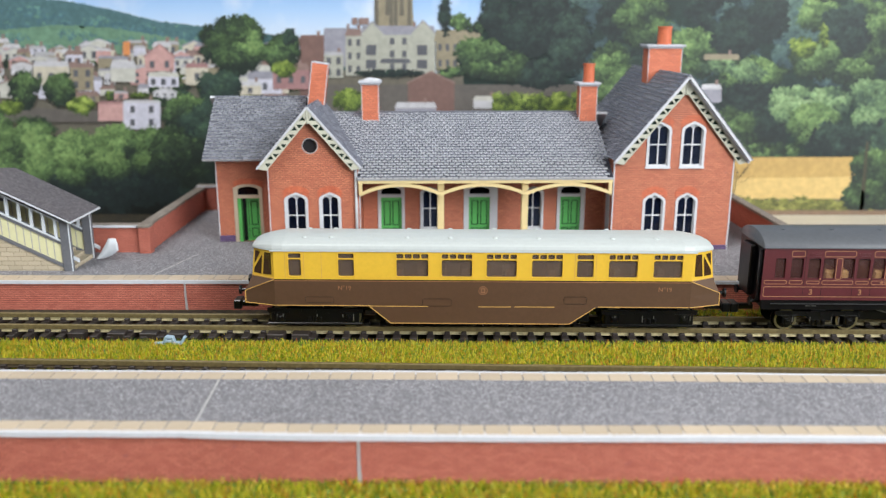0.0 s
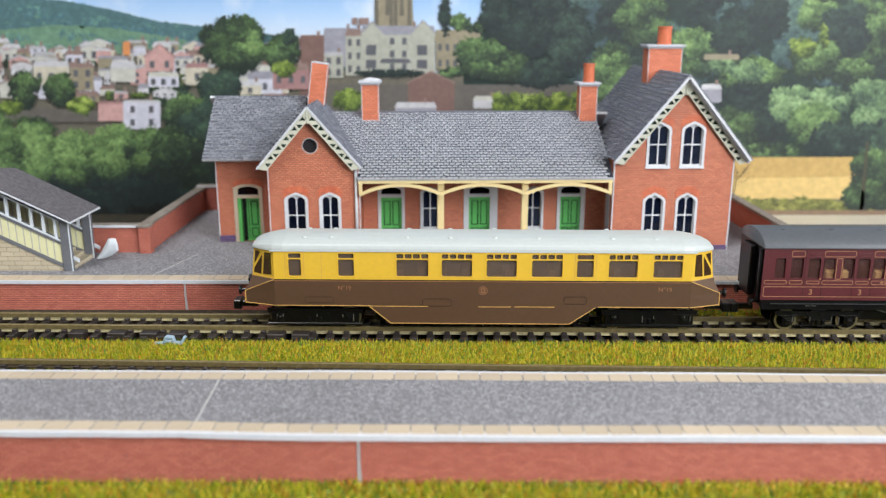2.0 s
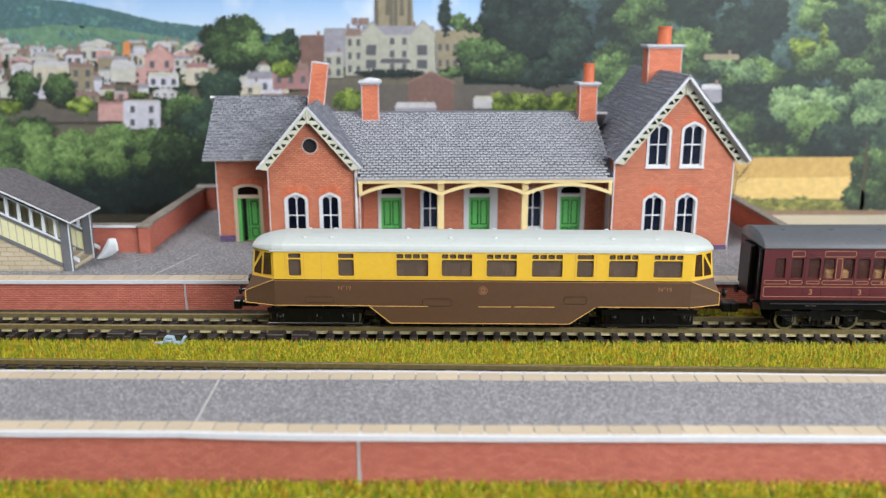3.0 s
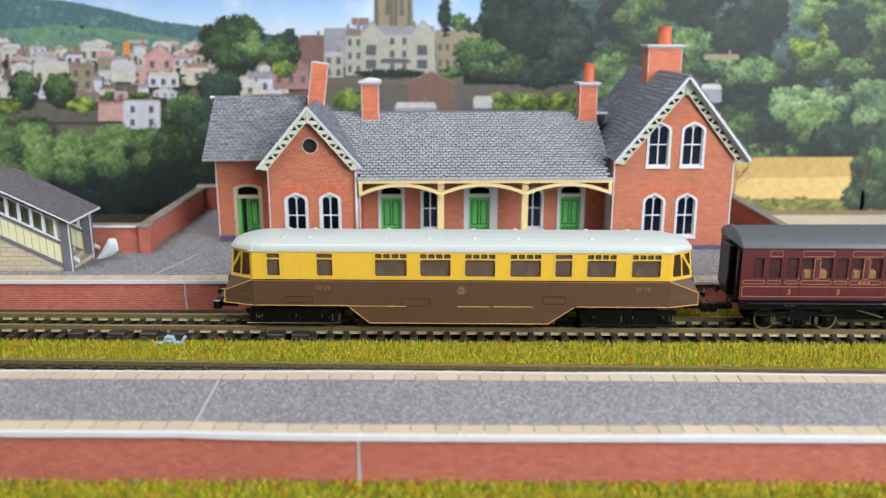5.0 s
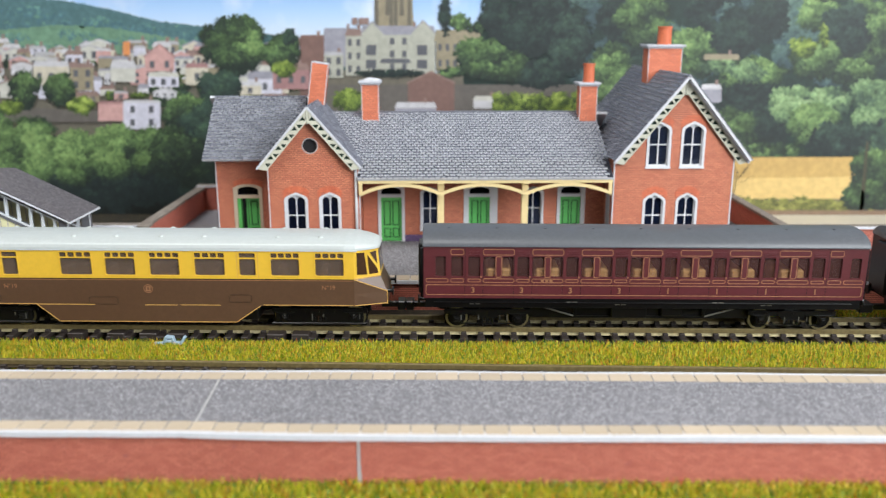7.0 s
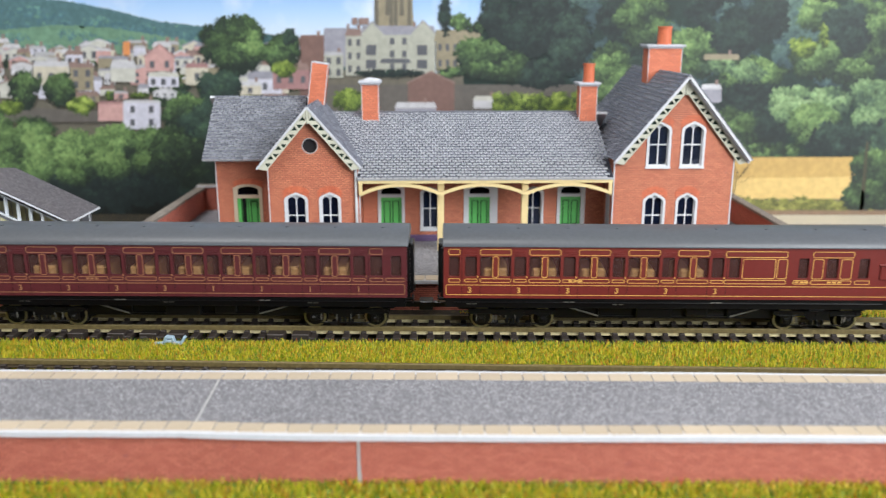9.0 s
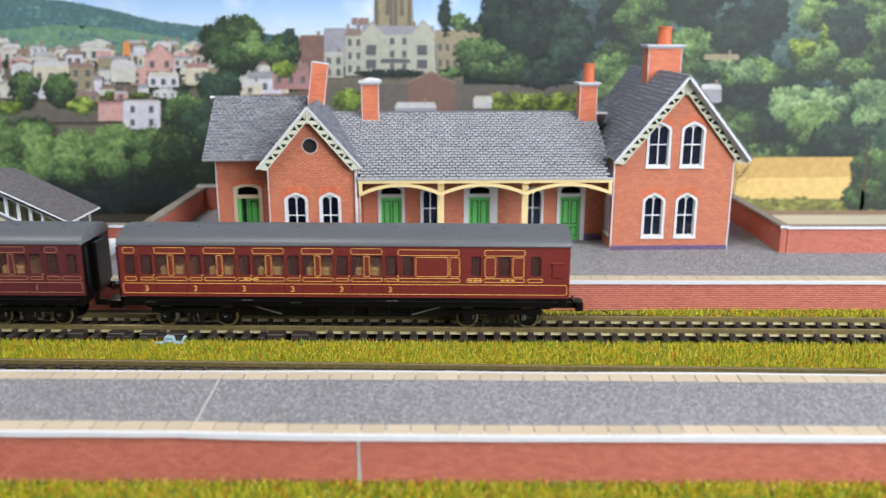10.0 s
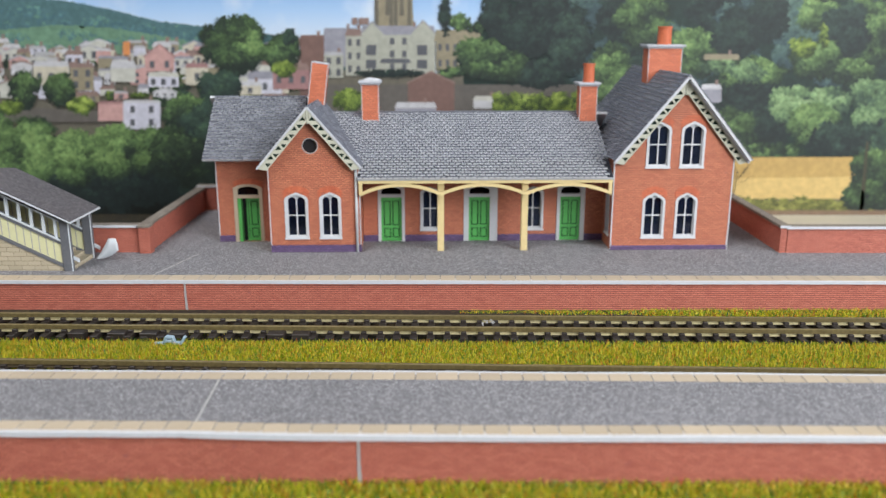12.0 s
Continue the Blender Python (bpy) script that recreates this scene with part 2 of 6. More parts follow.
def pointed(x0, x1, z0, z1, rise):
    """A window outline with a low four-centred point on top."""
    w, cx = x1 - x0, (x0 + x1) / 2
    return [(x0, z0), (x1, z0), (x1, z1 - rise), (x1 - 0.06 * w, z1 - rise * 0.66), (x1 - 0.2 * w, z1 - rise * 0.38), (cx + 0.02 * w, z1), (cx - 0.02 * w, z1),
            (x0 + 0.2 * w, z1 - rise * 0.38), (x0 + 0.06 * w, z1 - rise * 0.66), (x0, z1 - rise)]


def ring(cx, cz, r, n=24):
    return [(cx + r * math.cos(2 * math.pi * i / n), cz + r * math.sin(2 * math.pi * i / n)) for i in range(n)]


def disc(bm, x, y, z, r, depth, axis="Y", n=20, r2=None):
    rot = {"Y": Euler((radians(90), 0, 0)), "X": Euler((0, radians(90), 0)), "Z": Euler((0, 0, 0))}[axis]
    bmesh.ops.create_cone(bm, cap_ends=True, segments=n, radius1=r, radius2=r if r2 is None else r2, depth=depth,
                          matrix=Matrix.LocRotScale((x, y, z), rot, None))
    return bm


def lettering(name, text, size, material, parent, x, y, z, bold=0.0):
    """Raised characters that look towards -y."""
    cu = bpy.data.curves.new(name, "FONT")
    cu.offset = bold * MM
    cu.body, cu.size, cu.extrude, cu.align_x = text, size * MM, 0.02 * MM, "CENTER"
    tmp = bpy.data.objects.new(name, cu)
    me = bpy.data.meshes.new_from_object(tmp)
    bpy.data.objects.remove(tmp)
    me.materials.append(material)
    ob = new(name, me)
    ob.parent = parent
    ob.matrix_basis = pose(x * MM, y * MM, z * MM, 90, 0, 0)
    return ob


# ---- room and baseboard ----
def build_room():
    bm = boxes((-780, 570, -2600, 900, -760, -740))
    tagged(part("floor", bm, M["wall"]), "plain painted room floor", "floor", kind="structure")
    bm = boxes((-780, 570, -2600, 900, 1500, 1520))
    tagged(part("ceiling", bm, M["wall"]), "plain white room ceiling", "ceiling", kind="structure")
    # unseen walls; the west one stands close to bounce light from the left
    for n, b in (("wall_north", (-780, 570, 880, 900, -740, 1500)), ("wall_south", (-780, 570, -2640, -2600, -740, 1500)),
                 ("wall_west", (-800, -780, -2600, 900, -740, 1500))):
        tagged(part(n, boxes(b), M["wall"]), "plain off-white painted room wall, out of view", "wall", kind="structure")
    # assumed window opening behind the side lamp, out of view
    bm = plate(bmesh.new(), rect(-2600, 900, -740, 1500), [rect(-900, -140, 110, 720)], sideways(570), 40)
    tagged(part("wall_east", bm, M["wall"]), "off-white room wall with a window opening", "wall", kind="structure")


def build_ground():
    bm = boxes((-330, 330, -170, 145, -19.5, GROUND))
    tagged(part("ground", bm, [M["board"]]), "painted wooden layout baseboard", "baseboard", kind="structure")
    for x in (-300, 300):
        for y in (-140, 120):
            tagged(part("trestle_leg", boxes((x - 20, x + 20, y - 20, y + 20, -740, -19.5), bevel=2), M["board"]),
                   "plain wooden leg under the baseboard", "leg", group="baseboard legs")
    bm = boxes((-320, 320, -169, 2.0, GROUND, GROUND + 0.4))
    tagged(part("trackbed", bm, M["earth"]), "dark earth-coloured ground under the tracks", "ground", kind="structure")


build_room()
build_ground()


# ---- platforms, tracks and grass ----
PLAT = 8.7
PLAT_FRONT = 9.9
TRACK_Y = -20.3
RAIL = 2.6
YAW_FRONT = -0.35
YAW_TRACK = -0.65
PITCH_TRACK = 0.15
YAW_TRACK_FRONT = -1.75


def build_platform(name, label, y0, y1, wavy_seed, joints, wall_joints, edges, rz, top_z, x0=-300, x1=300, near=lambda x: 0.0, far=lambda x: 0.0):
    """y0: the edge nearer the viewer. A brick-faced core, a tarmac top sheet, a white card rim and coping stones."""
    top = holder(name, 0, 0, 0, rz)
    tagged(top, label, "platform", kind="structure")
    rnd = random.Random(wavy_seed)
    bm = bmesh.new()
    nx = 120
    xs = [x0 + (x1 - x0) * i / nx for i in range(nx + 1)]
    face = [[bm.verts.new((x, y0 + near(x) + d, z)) for d, z in ((0.5, GROUND), (0.5, top_z - 1.1), (3.0, top_z - 1.1), (3.0, GROUND))] for x in xs]
    for a, b in zip(face, face[1:]):
        for k in range(4):
            bm.faces.new((a[k], a[(k + 1) % 4], b[(k + 1) % 4], b[k]))
    bmesh.ops.recalc_face_normals(bm, faces=bm.faces[:])
    part("brick_face", bm, M["brick_plat"], top, "printed red brick facing")
    part("core", boxes((x0, x1, y0 + 3.6, y1 - 1.4, GROUND, top_z - 1.1)), M["brick_plat"], top)
    bm = bmesh.new()
    cols = []
    for x in xs:
        w0 = 0.35 * noise.noise((x * 0.02, wavy_seed, 0)) + 0.12 * noise.noise((x * 0.11, wavy_seed, 3))
        dz = 0.18 * noise.noise((x * 0.025, wavy_seed, 7))
        cols.append([bm.verts.new(p) for p in ((x, y0 + near(x) + w0, top_z - 1.15), (x, y0 + near(x) + w0, top_z - 0.12 + dz), (x, y1 + far(x) + w0, top_z - 0.12 + dz), (x, y1 + far(x) + w0, top_z - 1.1))])
    for a, b in zip(cols, cols[1:]):
        for k in range(4):
            bm.faces.new((a[k], a[(k + 1) % 4], b[(k + 1) % 4], b[k]))
    bm.faces.new(cols[0][::-1])
    bm.faces.new(cols[-1])
    bmesh.ops.recalc_face_normals(bm, faces=bm.faces[:])
    part("card_rim", bm, M["card"], top, "white cut card edge")
    part("tarmac_sheet", boxes((x0, x1, y0 + 2.4, y1 - 2.4 if len(edges) > 1 else y1 + 0.6, top_z - 0.3, top_z)), M["tarmac"], top, "printed grey tarmac surface")
    for x, lean in wall_joints:
        bm = prism(bmesh.new(), [(x - 0.3, GROUND), (x + 0.5, GROUND), (x + 0.25, 3), (x + 0.2, top_z - 1.15), (x - 0.3, top_z - 1.15), (x - 0.35, 4)], facing(y0 + near(x) + 0.32), 0.3)
        part("card_joint", bm, M["joint"], top, "pale torn card joint")
    for xa, xb in joints:
        ya, yb = y0 + 4.4, y1 - 5.2
        bm = bmesh.new()
        prism(bm, [(xa - 0.25, ya), (xa + 0.25, ya), (xb + 0.25, yb), (xb - 0.25, yb)], lambda u, v, w: (u, v, top_z + w - 0.02), 0.06)
        bmesh.ops.recalc_face_normals(bm, faces=bm.faces[:])
        part("sheet_joint", bm, M["joint"], top, "pale joint between printed sheets")
    for ya, yb in edges:
        stone = None
        pitch, gap = 4.75, 0.26
        k = int((x1 - x0) / pitch)
        for i in range(k):
            xp = x0 + pitch * i
            w0 = 0.35 * noise.noise((xp * 0.02, wavy_seed, 0)) + (near(xp) if ya < (y0 + y1) / 2 else far(xp))
            dz = 0.10 * noise.noise((xp * 0.025, wavy_seed, 7)) + rnd.uniform(-0.01, 0.01)
            if stone is None:
                stone = part("coping_stone", boxes((0, pitch - gap, ya, yb, top_z - 0.25, top_z + 0.10), bevel=0.04), M["coping"], top)
                stone.matrix_basis = pose(xp * MM, w0 * MM, dz * MM)
            else:
                piece("coping_stone", stone, xp, w0, dz, top)
    return top


def build_grass(name, label, strips, seed):
    """Static grass fibres as one mesh. strips: x0, x1, y0, y1, z, count, length, skew."""
    rng = np.random.default_rng(seed)
    V, F = [], []
    base = 0
    for x0, x1, y0, y1, z, n, ln, skew in strips:
        x, y = rng.uniform(x0, x1, n), rng.uniform(y0, y1, n)
        y = y + skew * x
        L = ln * rng.uniform(0.5, 1.25, n)
        az = rng.uniform(0, 2 * np.pi, n)
        lean = rng.uniform(0.1, 1.3, n)
        w = rng.uniform(0.045, 0.09, n)
        fx = rng.uniform(-1, 1, n)
        tx, ty = x + L * np.sin(lean) * np.cos(az), y + L * np.sin(lean) * np.sin(az)
        tz = z + L * np.cos(lean)
        mx, my, mz = x + (tx - x) * 0.4, y + (ty - y) * 0.4, z + (tz - z) * 0.62
        zz = np.full(n, z - 0.1)
        q = np.stack([np.stack([x - w, y - w * fx, zz], 1), np.stack([x + w, y + w * fx, zz], 1), np.stack([mx + w * 0.8, my, mz], 1),
                      np.stack([tx, ty, tz], 1), np.stack([mx - w * 0.8, my, mz], 1)], 1)
        V.append(q.reshape(-1, 3))
        F.append(base + np.arange(n * 5).reshape(n, 5))
        base += n * 5
    V, F = np.concatenate(V) * MM, np.concatenate(F)
    me = bpy.data.meshes.new(name)
    me.from_pydata(V.tolist(), [], F.tolist())
    me.materials.append(M["grass"])
    return tagged(new(name, me), label, "grass", kind="stuff")


def build_track(name, label, y, rz, x0, x1, seed, odd=(), ry=0.0, web="lit_web"):
    t = holder(name, 0, y, RAIL - 3.42, rz)
    t.matrix_world = pose(0, y * MM, (RAIL - 3.42) * MM, 0, ry, rz)
    tagged(t, label, "railway track", group="tracks")
    for side, yy in (("near", -4.9), ("far", 4.9)):
        prof = [(-0.75, 1.3), (0.75, 1.3), (0.75, 1.5), (0.3, 1.62), (0.3, 2.2), (-0.3, 2.2), (-0.3, 1.62), (-0.75, 1.5)]
        bm = prism(bmesh.new(), prof, lambda u, v, w: (x0 + w, yy + u, v), x1 - x0)
        bmesh.ops.recalc_face_normals(bm, faces=bm.faces[:])
        part("rail", bm, M[web], t, "tarnished nickel-silver rail")
        bm = prism(bmesh.new(), [(-0.5, 2.15), (0.5, 2.15), (0.52, 3.3), (0.4, 3.42), (-0.4, 3.42), (-0.52, 3.3)], lambda u, v, w: (x0 + w, yy + u, v), x1 - x0)
        bmesh.ops.recalc_face_normals(bm, faces=bm.faces[:])
        part("rail_head", bm, M["rail"], t, "olive-brown tarnished rail head")
    def sleeper_mesh(w):
        bm = boxes((-w / 2, w / 2, -9.2, 9.2, 0.0, 1.4), bevel=0.12)
        for yy in (-4.9, 4.9):
            for s in (-1, 1):
                box(bm, -0.75, 0.75, yy + s * 0.95 - 0.5, yy + s * 0.95 + 0.5, 1.25, 2.2, bevel=0.15)
        return bm
    rnd = random.Random(seed)
    first, wide = None, None
    n = int((x1 - x0) / 4.75)
    for i in range(n):
        x = x0 + 2 + 4.75 * i
        if first is None:
            first = part("sleeper", sleeper_mesh(2.1), M["sleeper"], t)
            first.matrix_basis = pose(x * MM, 0, 0)
        else:
            piece("sleeper", first, x, rnd.uniform(-0.1, 0.1), 0, t, rnd.uniform(-0.6, 0.6))
    for x, w in odd:
        part("joint_sleeper", boxes((x - w / 2, x + w / 2, -9.1, -5.6, 0.0, 2.3), bevel=0.2), M["sleeper"], t, "wide rail-joint sleeper block")
    return t


build_platform("platform_rear", "grey tarmac platform with red brick face behind the track", -0.5, 37.0, 3, [(-93, -85)], [(-80.8, 0)],
               [(0.2, 5.0)], -0.15, PLAT)
yard = holder("platform_yard", 0, 37, 0)
tagged(yard, "grey tarmac yard around the station building", "platform", kind="structure")
part("yard_base", boxes((-106, 120.2, 0.0, 75, GROUND, PLAT - 0.3)), M["brick_plat"], yard)
part("tarmac_sheet", boxes((-105.9, 120.1, -0.9, 74.9, PLAT - 0.3, PLAT - 0.004)), M["tarmac"], yard, "printed grey tarmac surface")
tagged(part("undergrowth_mat", boxes((-300, -107, 37.6, 140, GROUND, GROUND + 0.5)), M["earth"]), "dark scatter mat behind the platform wall", "ground", kind="structure")
build_platform("platform_front", "narrow grey tarmac platform with red brick face and pale copings", -104.6, -73.4, 11, [(-47.8, -48.7)], [(-15.4, 0)],
               [(-103.6, -100.1), (-78.6, -74.8)], YAW_FRONT, PLAT_FRONT,
               near=lambda x: 1.3 * min(1, max(0, (-22 - x) / 28)) ** 1.5, far=lambda x: -1.1 * min(1, max(0, x / 90)))
build_track("railway_track", "model railway track with dark plastic sleepers", TRACK_Y, YAW_TRACK, -300, 300, 5,
            [(-103.5, 4.5), (-92, 5), (-83, 5), (-75, 5), (-47, 5), (-40, 5)], ry=PITCH_TRACK)
build_track("railway_track", "second model railway track beside the front platform", -57.2, YAW_TRACK_FRONT, -300, 300, 6, web="rail_dull")
G0 = GROUND + 0.4
build_grass("grass", "green and yellow static grass between and beside the tracks", [
    (-175, 175, -50.5, -30.2, G0, 150000, 1.9, -0.011), (-130, 130, -124.0, -104.2, G0, 90000, 2.3, 0.0), (62, 175, -8.0, -1.2, G0, 6500, 1.5, 0.0),
    (30, 70, -5.0, -1.2, G0, 1100, 1.0, 0.0), (5, 40, -3.6, -1.2, G0, 450, 0.8, 0.0), (-75, -60, -24.5, -16.0, G0, 160, 1.4, 0.0)], 21)


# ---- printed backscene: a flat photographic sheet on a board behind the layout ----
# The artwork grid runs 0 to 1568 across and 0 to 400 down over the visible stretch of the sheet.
SHEET_Y = 141.0
backdrop = holder("backdrop", 0, SHEET_Y, GROUND)
tagged(backdrop, "flat printed backscene of a wooded hillside town under blue sky", "backscene", kind="structure")
LAYER = [0.0]


def art(ax, ay):
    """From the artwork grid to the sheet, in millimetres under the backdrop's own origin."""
    z = 97.444 - 0.24311 * ay - 0.00004507 * ay * ay
    return (ax - 784) * (0.27152 - 0.000176 * z), z - GROUND


def ink(name, c, vary=0.22, big=45.0):
    c = tuple(min(v * 1.12, 250) for v in c)
    return plain(name, srgb(*c), 0.55, vary=vary, big=big, fine=420.0, bump=0.0)


def flat(bm, pts, slot=0, dz=0.0):
    y = -0.3 - LAYER[0] - dz
    f = bm.faces.new([bm.verts.new((*(lambda p: (p[0], y, p[1]))(art(*p)),)) for p in pts])
    f.material_index = slot
    return f


def printed(name, bm, mats, label=""):
    LAYER[0] += 0.003
    for f in bm.faces:
        f.normal_update()
        if f.normal.y > 0:
            f.normal_flip()
    return part(name, bm, mats, backdrop, label)


def leaf_ink(name, c):
    """Printed foliage ink: tone varies from clump to clump and within each."""
    m = Nodes(name)
    c = srgb(*[v * 1.12 + 6 for v in c])
    col = m.ramp(m.noise(m.coord(), 320.0, 4.0, 0.75), [(0.3, scaled(c, 0.6)), (0.52, c), (0.75, scaled(c, 1.5))])
    m.color(col)
    m.bsdf.inputs["Roughness"].default_value = 0.55
    return m.mat


PAL, TONES = {}, 12
for key, cols in {"mid": ((26, 37, 32), (46, 63, 42), (74, 98, 58), (110, 136, 82)), "dark": ((24, 34, 34), (34, 49, 44), (46, 65, 53), (64, 88, 62)),
                  "light": ((46, 63, 50), (76, 99, 68), (106, 132, 90), (140, 162, 118)), "lime": ((44, 58, 30), (80, 98, 42), (112, 130, 56), (146, 160, 84)),
                  "blue": ((42, 58, 62), (52, 72, 72), (66, 88, 82), (84, 108, 94)), "far": ((62, 92, 102), (74, 108, 106), (92, 126, 106), (112, 146, 116)),
                  "olive": ((70, 72, 38), (98, 100, 50), (124, 126, 64), (150, 146, 84))}.items():
    PAL[key] = []
    for n in range(TONES):
        f = 3 * n / (TONES - 1)
        a = min(int(f), 2)
        PAL[key].append(leaf_ink("print_leaves_" + key, [cols[a][c] + (cols[a + 1][c] - cols[a][c]) * (f - a) for c in range(3)]))


def crown(name, pal, ax, ay, rx, ry, n, size, seed, light=0.0, square=2.0, base=True):
    """A printed tree crown or wood: one sheet of small cells toned as rounded, sunlit leaf masses, with a ragged rim."""
    rng = np.random.default_rng(seed)
    step = max(2.2, size * 0.42)
    nx, ny = int(2.3 * rx / step) + 2, int(2.3 * ry / step) + 2
    gx = ax - 1.15 * rx + step * np.arange(nx + 1)
    gy = ay - 1.15 * ry + step * np.arange(ny + 1)
    X, Y = np.meshgrid(gx, gy)
    X = X + rng.uniform(-0.42, 0.42, X.shape) * step
    Y = Y + rng.uniform(-0.42, 0.42, Y.shape) * step
    cx = (X[:-1, :-1] + X[1:, 1:]) / 2 + rng.normal(0, 0.35 * step, (ny, nx))
    cy = (Y[:-1, :-1] + Y[1:, 1:]) / 2 + rng.normal(0, 0.35 * step, (ny, nx))
    u, v = (cx - ax) / rx, (cy - ay) / ry
    rim = (np.abs(u) ** square + np.abs(v) ** square) ** (1 / square)
    tone = np.full((ny, nx), 0.05) + rng.uniform(-0.05, 0.08, (ny, nx)) - 0.1 * v + 0.3 * light
    inside = (rim < 0.80 + rng.normal(0, 0.05, (ny, nx))) & base
    m = min(rx, ry)
    def masses(count, lo, hi, reach):
        a, r = rng.uniform(0, 2 * np.pi, count), rng.uniform(0, 1, count) ** 0.5 * reach
        bu, bv = r * np.cos(a), r * np.sin(a)
        for q in np.argsort(bv):
            br = m * rng.uniform(lo, hi)
            yield bu[q], bv[q], br, (cx - ax - bu[q] * rx) / (br * 1.25), (cy - ay - bv[q] * ry) / br
    # boughs give the broad light and shade, small clumps of leaves break it up
    broad = tone.copy()
    for bu, bv, br, dx, dy in masses(max(5, int(n / 30)), 0.30, 0.52, 0.72):
        d = np.sqrt(dx * dx + dy * dy) + rng.normal(0, 0.08, (ny, nx))
        broad = np.where(d < 1, 0.36 - 0.34 * dy - 0.08 * dx - 0.10 * d * d - 0.10 * bv + rng.uniform(-0.12, 0.10) + light, broad)
        inside |= d < 1
    tone = broad.copy()
    for bu, bv, br, dx, dy in masses(max(20, int(n / 3.2)), 0.07, 0.20, 0.90):
        d = np.sqrt(dx * dx + dy * dy) + rng.normal(0, 0.16, (ny, nx))
        hit = d < 1
        if not hit.any():
            continue
        lum = broad[hit].mean() + rng.uniform(-0.16, 0.18) - 0.22 * dy - 0.08 * dx
        tone = np.where(hit, 0.3 * broad + 0.7 * lum, tone)
        inside |= hit & (d < 0.85)
    tone = tone + rng.normal(0, 0.10, (ny, nx))
    slot = np.clip((tone * TONES).astype(int), 0, TONES - 1)
    idx = np.arange((nx + 1) * (ny + 1)).reshape(ny + 1, nx + 1)
    quads = np.stack([idx[:-1, :-1], idx[:-1, 1:], idx[1:, 1:], idx[1:, :-1]], -1)[inside]
    used, inv = np.unique(quads, return_inverse=True)
    sx, sz = art(X.ravel()[used], Y.ravel()[used])
    LAYER[0] += 0.003
    V = np.stack([sx, np.full(len(used), -0.3 - LAYER[0]), sz], 1) * MM
    me = bpy.data.meshes.new(name)
    me.from_pydata(V.tolist(), [], inv.reshape(-1, 4)[:, ::-1].tolist())
    for mt in PAL[pal]:
        me.materials.append(mt)
    me.polygons.foreach_set("material_index", slot[inside].astype(np.int32))
    ob = new(name, me)
    ob.parent = backdrop
    ob["label"] = "printed foliage"
    return ob


def slope_band(name, mats, pts, bottom, rough, seed, label):
    """A hill: a smooth skyline with a tree-ragged edge."""
    bm = bmesh.new()
    top = []
    for (x0, y0), (x1, y1) in zip(pts, pts[1:]):
        k = max(2, int(abs(x1 - x0) / 5))
        for i in range(k):
            x = x0 + (x1 - x0) * i / k
            top.append((x, y0 + (y1 - y0) * i / k + rough * noise.noise((x * 0.15, seed, 0)) + rough * 0.6 * noise.noise((x * 0.5, seed, 4))))
    top.append(pts[-1])
    for a, b in zip(top, top[1:]):
        flat(bm, [a, b, (b[0], bottom), (a[0], bottom)], 0)
    return printed(name, bm, mats, label)


INK = {k: ink("print_" + k, c, 0.16, 220.0) for k, c in {
    "white": (178, 178, 170), "ivory": (182, 176, 160), "lilac": (182, 182, 194), "pink": (178, 142, 138), "rose": (146, 112, 112), "slate": (136, 136, 146), "greyroof": (160, 160, 164),
    "brownroof": (128, 108, 102), "brick": (112, 88, 82), "window": (84, 86, 92), "rendered": (156, 157, 146), "stone": (134, 126, 106), "stonedark": (98, 94, 84), "wallgrey": (92, 88, 84), "field": (172, 144, 88),
    "fieldlight": (190, 164, 106), "orange": (196, 132, 84), "dusk": (20, 26, 24), "earth": (116, 96, 78), "trunk": (62, 58, 46), "palegrey": (178, 178, 182)}.items()}


def house(ax, base, w, h, roof, wall="white", top="slate", gable=False, wins=(2, 2), name="printed_house"):
    """A printed house front: wall, roof, windows and a chimney."""
    bm = bmesh.new()
    flat(bm, [(ax, base), (ax + w, base), (ax + w, base - h), (ax, base - h)], 0)
    if gable:
        flat(bm, [(ax, base - h), (ax + w, base - h), (ax + w / 2, base - h - roof)], 0)
        for s in (0, 1):
            x0, x1 = (ax - 1.5, ax + w / 2) if s == 0 else (ax + w + 1.5, ax + w / 2)
            flat(bm, [(x0, base - h + 1), (x0, base - h - 2.5), (x1, base - h - roof - 3), (x1, base - h - roof)], 1, 0.002)
    else:
        flat(bm, [(ax - 1.5, base - h), (ax + w + 1.5, base - h), (ax + w - 3, base - h - roof), (ax + 3, base - h - roof)], 1)
        flat(bm, [(ax + w * 0.7, base - h - roof + 1), (ax + w * 0.7 + 5, base - h - roof + 1), (ax + w * 0.7 + 5, base - h - roof - 7), (ax + w * 0.7, base - h - roof - 7)], 3, 0.002)
    nx, nz = wins
    for i in range(nx):
        for k in range(nz):
            x0, z0 = ax + w * (i + 0.5) / nx, base - h * (k + 0.5) / nz
            ww, hh = min(w / nx * 0.22, 4), min(h / nz * 0.3, 6)
            flat(bm, [(x0 - ww, z0 + hh), (x0 + ww, z0 + hh), (x0 + ww, z0 - hh), (x0 - ww, z0 - hh)], 2, 0.003)
    LAYER[0] += 0.004
    return printed(name, bm, [INK[wall], INK[top], INK["window"], INK["brownroof"]], "printed house front")


def patch(name, pts, ink_name, label="", dz=0.0):
    bm = bmesh.new()
    flat(bm, pts, 0)
    return printed(name, bm, INK[ink_name], label)


